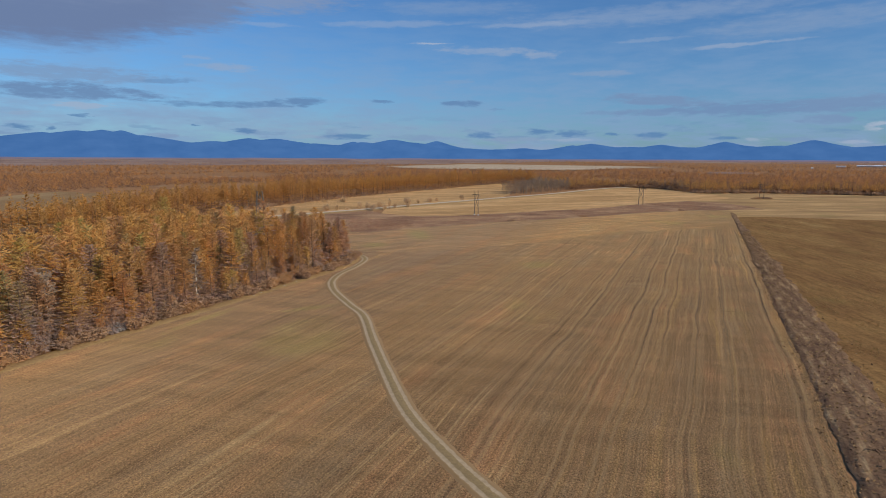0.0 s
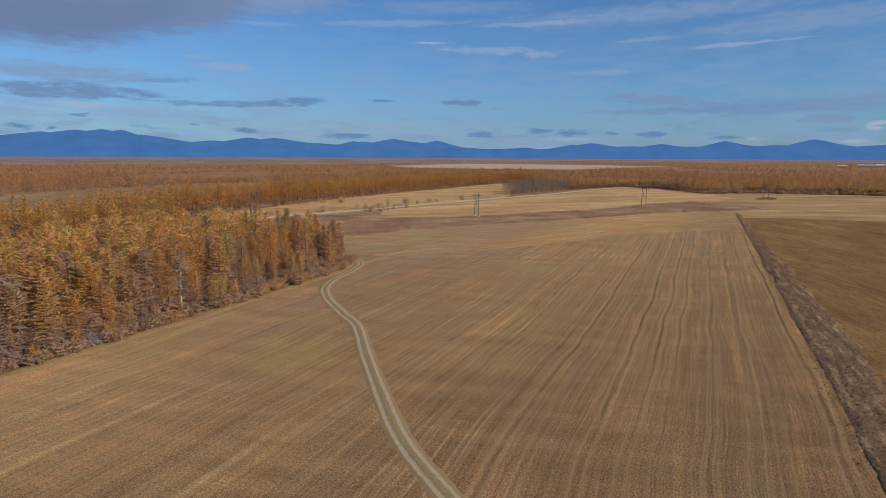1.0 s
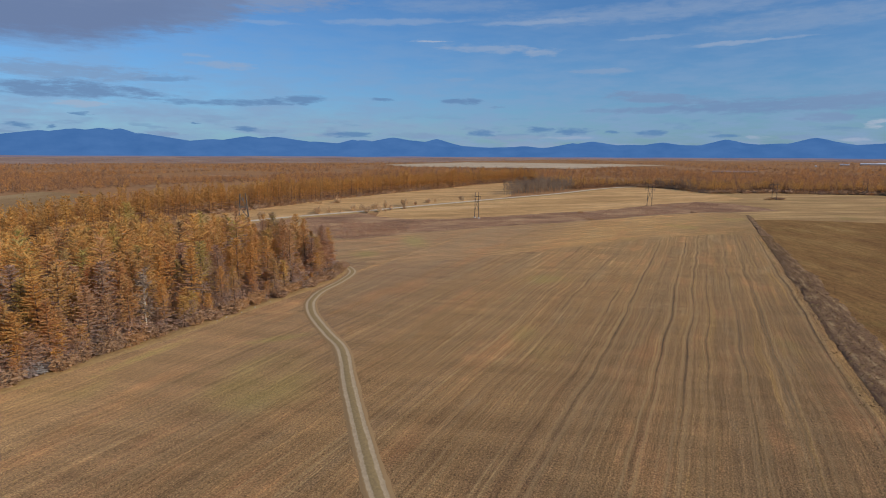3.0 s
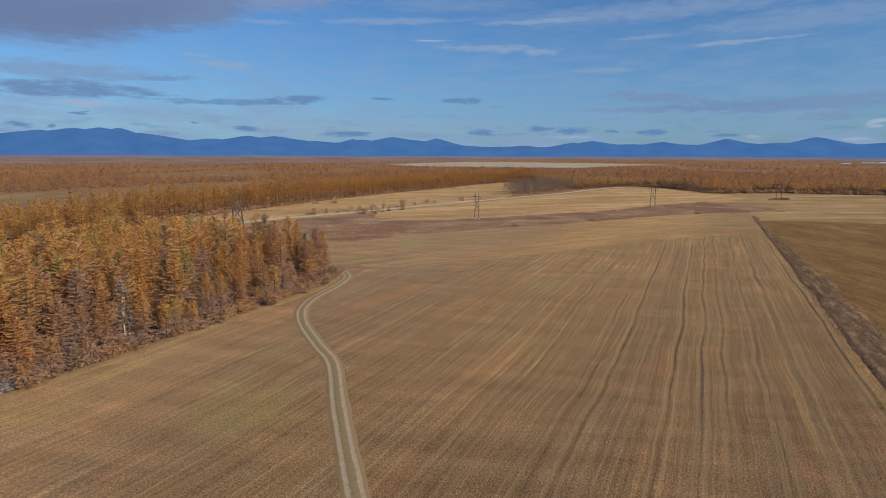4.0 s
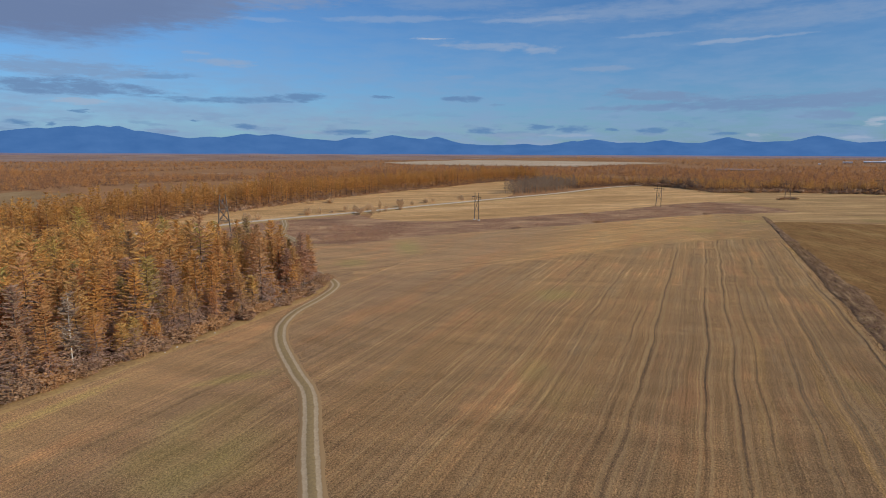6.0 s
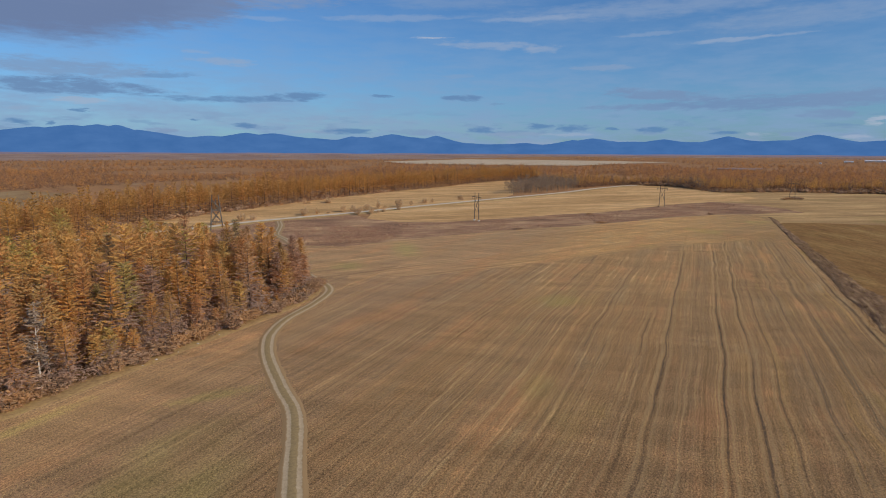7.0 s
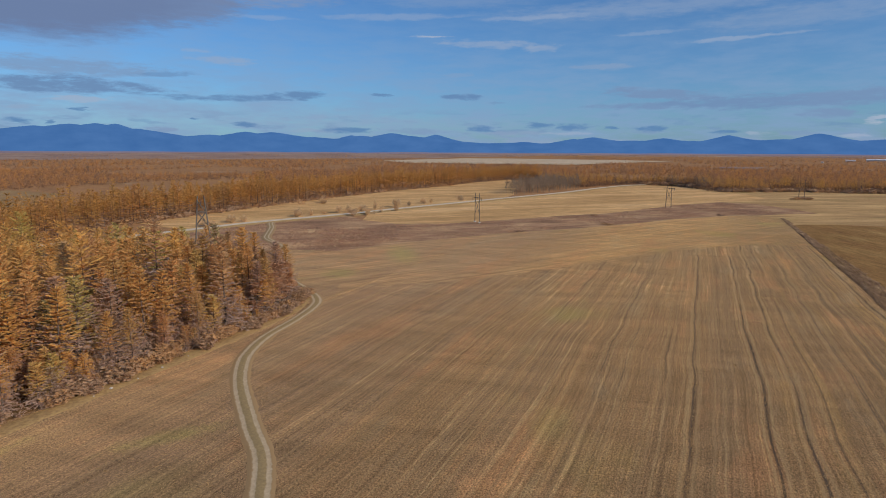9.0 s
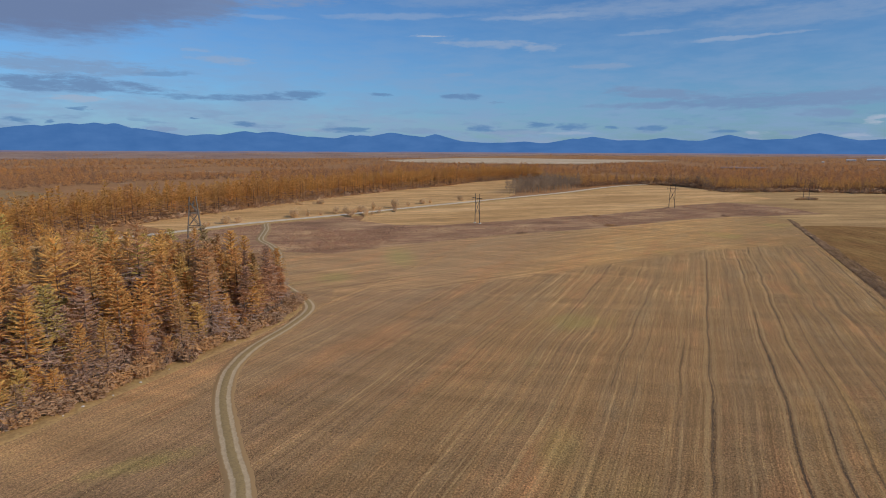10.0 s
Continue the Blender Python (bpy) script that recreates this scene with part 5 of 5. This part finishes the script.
forest("belt_scrub", EDGE_B, SB, [M_SHRUB], r, uneven(1.2, 0.4, 0.5), "brown scrub along the larch belt", "shrubs")
EAST_B = np.stack([np.linspace(-80, 270, 480), np.interp(np.linspace(-80, 270, 480), [-80, -47, -26, -3, 24, 48, 118, 400], [702, 698, 668, 618, 634, 653, 659, 686])], 1) + r.normal(0, 3.0, (480, 2))
forest("belt_scrub.001", EAST_B, SB, [M_SHRUB], r, uneven(1.7, 0.4, 0.5), "brown scrub along the far larches", "shrubs")

# heath: low scrub in drifts
HEATH = [(-222, 222), (-200, 206), (-160, 208), (-134, 219), (-123, 243), (-110, 265), (-95, 289), (-76, 310), (-56, 337), (-33, 375), (-7, 406), (9, 417), (22, 430), (36, 440), (30, 460),
         (10, 494), (-11, 497), (-38, 456), (-57, 410), (-75, 378), (-90, 361), (-111, 331), (-130, 304), (-153, 290), (-176, 298), (-198, 314), (-214, 262)]
hp = spaced(r, -225, 35, 204, 560, 1.75, lambda P: inside(HEATH, P))
hp = hp[np.array([noise.noise((x * 0.045, y * 0.03, 61)) + 0.6 * noise.noise((x * 0.15, y * 0.12, 62)) > -0.12 for x, y in hp])]
d = np.min(np.hypot(hp[:, None, 0] - TRACK[None, ::4, 0], hp[:, None, 1] - TRACK[None, ::4, 1]), 1)
hp = hp[d > 2.6]
HB = [(v, f, np.zeros(len(f), int)) for v, f in (bush(np.random.default_rng(380 + i), 0.42, 0.85, 16, 0.32) for i in range(4))]
forest("heath_scrub", hp, HB, [M_HEATH], r, uneven(1.15, 0.5, 0.7), "low purplish brown heath scrub", "scrub")


THICKET = [(-186, 262), (-172, 268), (-150, 262), (-128, 250), (-130, 233), (-144, 222), (-160, 226), (-176, 240)]
tp = spaced(r, -190, -125, 220, 270, 1.9, lambda P: inside(THICKET, P))
tp = tp[np.array([noise.noise((x * 0.09, y * 0.07, 64)) > -0.25 for x, y in tp])]
TB = [(v, f, np.zeros(len(f), int)) for v, f in (bush(np.random.default_rng(395 + i), 1.3, 1.1, 34, 0.5, 0.35) for i in range(4))]
forest("heath_thicket", tp, TB, [M_HEATH], r, uneven(1.0, 0.5, 0.5), "purplish brown leafless thicket on the heath", "scrub")


# ---- power line ----
def bar(name, a, b, w, mat, parent, n=6, taper=1.0, label=""):
    v, f = tube([a, b], [w, w * taper], n)
    return put(name, mesh(name, v, f, [mat], smooth=True), parent, label)


def block(name, size, mat, parent, at, label=""):
    bm = bmesh.new()
    bmesh.ops.create_cube(bm, size=1.0, matrix=Matrix.Translation(at) @ Matrix.Diagonal((*size, 1)))
    bmesh.ops.bevel(bm, geom=bm.edges[:], offset=0.04, segments=1, affect="EDGES")
    me = bpy.data.meshes.new(name)
    bm.to_mesh(me)
    bm.free()
    me.materials.append(mat)
    return put(name, me, parent, label)


def portal_pylon(H=14.3, footed=False):
    """A timber portal pole: two legs, a cross brace, a crossarm and hanging insulators."""
    e = new("power_pylon")
    tagged(e, "timber portal power pylon with crossed braces", "pylon", "power line")
    for s in (-1, 1):
        bar("leg", (s * 2.05, 0, 0.2), (s * 1.7, 0, H), 0.2, M_TIMBER, e, 7, 0.7)
        if footed:
            block("footing", (0.9, 0.9, 0.9), M_CONC, e, (s * 2.05, 0, 0.1), "pale concrete footing")
    bar("brace", (-2.0, 0.16, 4.6), (1.8, 0.16, H - 2.6), 0.11, M_TIMBER, e)
    bar("brace", (2.0, -0.16, 4.6), (-1.8, -0.16, H - 2.6), 0.11, M_TIMBER, e)
    bar("crossarm", (-4.1, 0.2, H - 2.2), (4.1, 0.2, H - 2.2), 0.16, M_TIMBER, e)
    for x in (-3.9, 0, 3.9):
        v, f = tube([(x, 0.2, H - 2.4 - 0.12 * i) for i in range(9)], [0.05 + 0.08 * (i % 2) for i in range(9)], 6)
        put("insulator", mesh("insulator", v, f, [M_STEEL]), e)
    return e


line_turn = math.degrees(math.atan2(545 - 316, 45 + 121)) + 90
py = portal_pylon(footed=True)
tagged(py, "timber portal power pylon on pale concrete footings")
py.matrix_basis = pose(-121.0, 315.5, -0.2, 0, 0, line_turn)
py = portal_pylon()
py.matrix_basis = pose(-40.8, 440.0, -0.2, 0, 0, line_turn)
copy_thing(py, pose(45.5, 555, -0.2, 0, 0, line_turn))
copy_thing(py, pose(128, 661, -0.2, 0, 0, line_turn))


def anchor_pylon(H=17.5):
    """An anchor tower: two splayed leg pairs that meet under a crossarm."""
    e = new("anchor_pylon")
    tagged(e, "splayed timber anchor pylon of the power line", "pylon", "power line")
    for sx in (-1, 1):
        for sy in (-1, 1):
            bar("leg", (sx * 2.9, sy * 2.6, 0), (sx * 1.5, sy * 1.1, H), 0.24, M_TIMBER, e, 7, 0.8)
        bar("tie", (sx * 2.35, -2.0, 6.8), (sx * 2.35, 2.0, 6.8), 0.14, M_TIMBER, e)
        bar("tie", (sx * 2.0, -1.6, 11.6), (sx * 2.0, 1.6, 11.6), 0.14, M_TIMBER, e)
        bar("brace", (sx * 2.35, -2.0, 6.8), (sx * 2.0, 1.6, 11.6), 0.12, M_TIMBER, e)
        bar("brace", (sx * 2.35, 2.0, 6.8), (sx * 2.0, -1.6, 11.6), 0.12, M_TIMBER, e)
        bar("brace", (sx * 2.0, -1.6, 11.6), (sx * 1.5, 1.1, H - 2), 0.12, M_TIMBER, e)
    bar("brace", (-2.35, -2.0, 6.6), (2.0, -1.6, 11.4), 0.12, M_TIMBER, e)
    bar("brace", (2.35, -2.0, 6.6), (-2.0, -1.6, 11.4), 0.12, M_TIMBER, e)
    bar("crossarm", (-4.3, 0, H - 2.0), (4.3, 0, H - 2.0), 0.17, M_TIMBER, e)
    for x in (-4.1, 0, 4.1):
        v, f = tube([(x, 0, H - 2.2 - 0.12 * i) for i in range(9)], [0.05 + 0.08 * (i % 2) for i in range(9)], 6)
        put("insulator", mesh("insulator", v, f, [M_STEEL]), e)
    return e


anchor_pylon().matrix_basis = pose(-191, 212, -0.3, 0, 0, line_turn - 8)


# ---- far farm buildings ----
def shed(x, y, w, l, h, turn):
    e = new("farm_shed")
    tagged(e, "far white farm shed among the woods", "building", "far farm")
    block("wall", (w, l, h), M_CONC, e, (0, 0, h / 2))
    bm = bmesh.new()
    p = [bm.verts.new(q) for q in ((-w / 2 - 0.4, -l / 2 - 0.4, h), (w / 2 + 0.4, -l / 2 - 0.4, h), (0, -l / 2 - 0.4, h + w * 0.22), (-w / 2 - 0.4, l / 2 + 0.4, h), (w / 2 + 0.4, l / 2 + 0.4, h), (0, l / 2 + 0.4, h + w * 0.22))]
    for q in ((0, 1, 2), (5, 4, 3), (0, 2, 5, 3), (2, 1, 4, 5), (1, 0, 3, 4)):
        bm.faces.new([p[i] for i in q])
    me = bpy.data.meshes.new("roof")
    bm.to_mesh(me)
    bm.free()
    me.materials.append(M_WHITE)
    put("roof", me, e, "pale sheet roof")
    far_r = math.hypot(x + 10, y - 30)
    e.matrix_basis = pose(x, y, -0.5 + max(0, (far_r - 2600) / 2360) ** 1.6 * 27, 0, 0, turn)


shed(360, 2500, 5, 7, 4, 70)
shed(520, 2900, 10, 34, 5, 80)
shed(640, 3000, 12, 90, 6, 82)
shed(720, 3120, 12, 70, 6, 78)

# ---- clods and straw on the rough strip, stubble ----
r = np.random.default_rng(71)
n = 9000
P = np.stack([np.clip(r.normal(20.3, 2.9, n), 14.2, 27.5), r.uniform(40, 300, n)], 1)
P[:, 0] = 16.8 + (P[:, 0] - 16.8) * np.interp(P[:, 1], [0, 150, 300], [1, 0.95, 0.55])
Z = np.full(n, 0.12) + r.normal(0, 0.06, n)
bits, bf = sprays(r, np.column_stack([P, Z]), 0.26, 1.0)
put("straw_litter", mesh("straw_litter", bits, bf, [M_DITCH, M_VERGE], np.repeat(r.uniform(0, 1, len(bf) // 2) < 0.55, 2)), None, "pale straw and clods strewn on the rough strip", "straw", "", "stuff")


# long dry grass on the brown meadow
n = 26000
gy = 60 + 300 * r.uniform(0, 1, n) ** 1.2
gx = 24.5 + r.uniform(0, 1, n) * np.interp(gy, [60, 360], [22, 95])
clump = np.array([noise.noise((x * 0.09 + y * 0.03, y * 0.06, 91)) for x, y in zip(gx, gy)])
gx, gy = gx[clump > -0.12], gy[clump > -0.12]
n = len(gx)
a = r.uniform(0, np.pi, n)
d = np.stack([np.cos(a), np.sin(a)], 1) * r.uniform(0.05, 0.13, (n, 1))
tip = r.normal(0, 0.12, (n, 2))
V = np.zeros((n, 3, 3))
V[:, 0, :2], V[:, 1, :2], V[:, 2, :2] = np.stack([gx, gy], 1) - d, np.stack([gx, gy], 1) + d, np.stack([gx, gy], 1) + tip
V[:, :2, 2], V[:, 2, 2] = -0.12, r.uniform(0.04, 0.2, n)
put("meadow_grass", mesh("meadow_grass", V.reshape(-1, 3), np.arange(n * 3).reshape(n, 3), [M_DRYGRASS], None, r.uniform(0, 1, n)), None, "long dry brown grass in tufts", "grass", "", "stuff")


# standing stubble: small upright tufts along the drilled rows
n = 165000
xs = np.round(r.uniform(-80, 16.5, n) / 0.36) * 0.36 + r.normal(0, 0.05, n)
ys = r.uniform(22, 330, n)
keep = r.uniform(0, 1, n) < np.interp(ys, [22, 110, 200, 330], [1, 1, 0.75, 0.55])
keep &= ys < np.interp(xs, FIELD_TOP[:, 0], FIELD_TOP[:, 1]) - 3
xs, ys = xs[keep], ys[keep]
xs = xs + np.array([wobble(x, y) for x, y in zip(xs, ys)])
gone = np.min(np.hypot(xs[:, None] - TRACK[None, ::3, 0], ys[:, None] - TRACK[None, ::3, 1]), 1) < 1.9
xs, ys = xs[~gone], ys[~gone]
n = len(xs)
a = r.uniform(0, np.pi, n)
w, h = r.uniform(0.02, 0.05, n), r.uniform(0.05, 0.11, n)
lean = r.normal(0, 0.05, (n, 2))
d = np.stack([np.cos(a) * w, np.sin(a) * w], 1)
P = np.stack([xs, ys], 1)
V = np.zeros((n, 4, 3))
V[:, 0, :2], V[:, 1, :2] = P - d, P + d
V[:, 2, :2], V[:, 3, :2] = P + d * 1.3 + lean, P - d * 1.2 + lean
V[:, :2, 2] = -0.06
V[:, 2, 2], V[:, 3, 2] = h, h * r.uniform(0.6, 1.1, n)
F = np.arange(n * 4).reshape(n, 4)
put("stubble", mesh("stubble", V.reshape(-1, 3), F, [M_STRAW], None, r.uniform(0, 1, n)), None, "short cut stubble standing in drilled rows", "stubble", "", "stuff")

# pale stones along the field's edge
STONES = ((-97.1, 106.7, 0.22), (-97.3, 115.5, 0.2), (-96.8, 110.8, 0.15), (-96.8, 103.9, 0.14), (-97.7, 120.9, 0.16))
for i, (x, y, d) in enumerate(STONES):
    r = random.Random(60 + i)
    bm = bmesh.new()
    bmesh.ops.create_icosphere(bm, subdivisions=2, radius=d)
    for v in bm.verts:
        q = 1 + 0.35 * noise.noise(v.co * 2.5 / d + Vector((i, 0, 0)))
        v.co = Vector((v.co.x * q * 1.25, v.co.y * q, v.co.z * q * 0.7))
    me = bpy.data.meshes.new("stone")
    bm.to_mesh(me)
    bm.free()
    me.materials.append(M_CONC)
    ob = put("stone", me, None, "pale rounded field stone on the stubble beside the wood", "stone", "stones at the wood's edge")
    ob.matrix_basis = pose(x, y, d * 0.35, 0, 0, r.uniform(0, 360))

# grey leafless brush among the shrubs
GREY = ((-100.4, 72.8), (-103.1, 142.3), (-103.6, 73.3), (-104.5, 147.3), (-100.3, 70.8))
grey_r = np.random.default_rng(77)
grey_v, grey_f = bush(grey_r, 2.2, 1.6, 520, 0.5, 0.3)
grey = put("shrub", None, None, "grey leafless bush at the foot of the larches", "shrub", "grey bushes at the wood's foot")
put("stem", mesh("grey_stem", *stems[0], [M_BARK]), grey)
put("foliage", mesh("grey_brush", grey_v, grey_f, [M_GREY], None, grey_r.normal(0, 0.06, len(grey_f))), grey)
for i, (x, y) in enumerate(GREY):
    m = pose(x, y, -0.1, 0, 0, 70 * i) @ Matrix.Diagonal((1.0 + 0.1 * i, 1.2, 0.8 + 0.06 * i, 1))
    if i == 0:
        grey.matrix_basis = m
    else:
        copy_thing(grey, m)
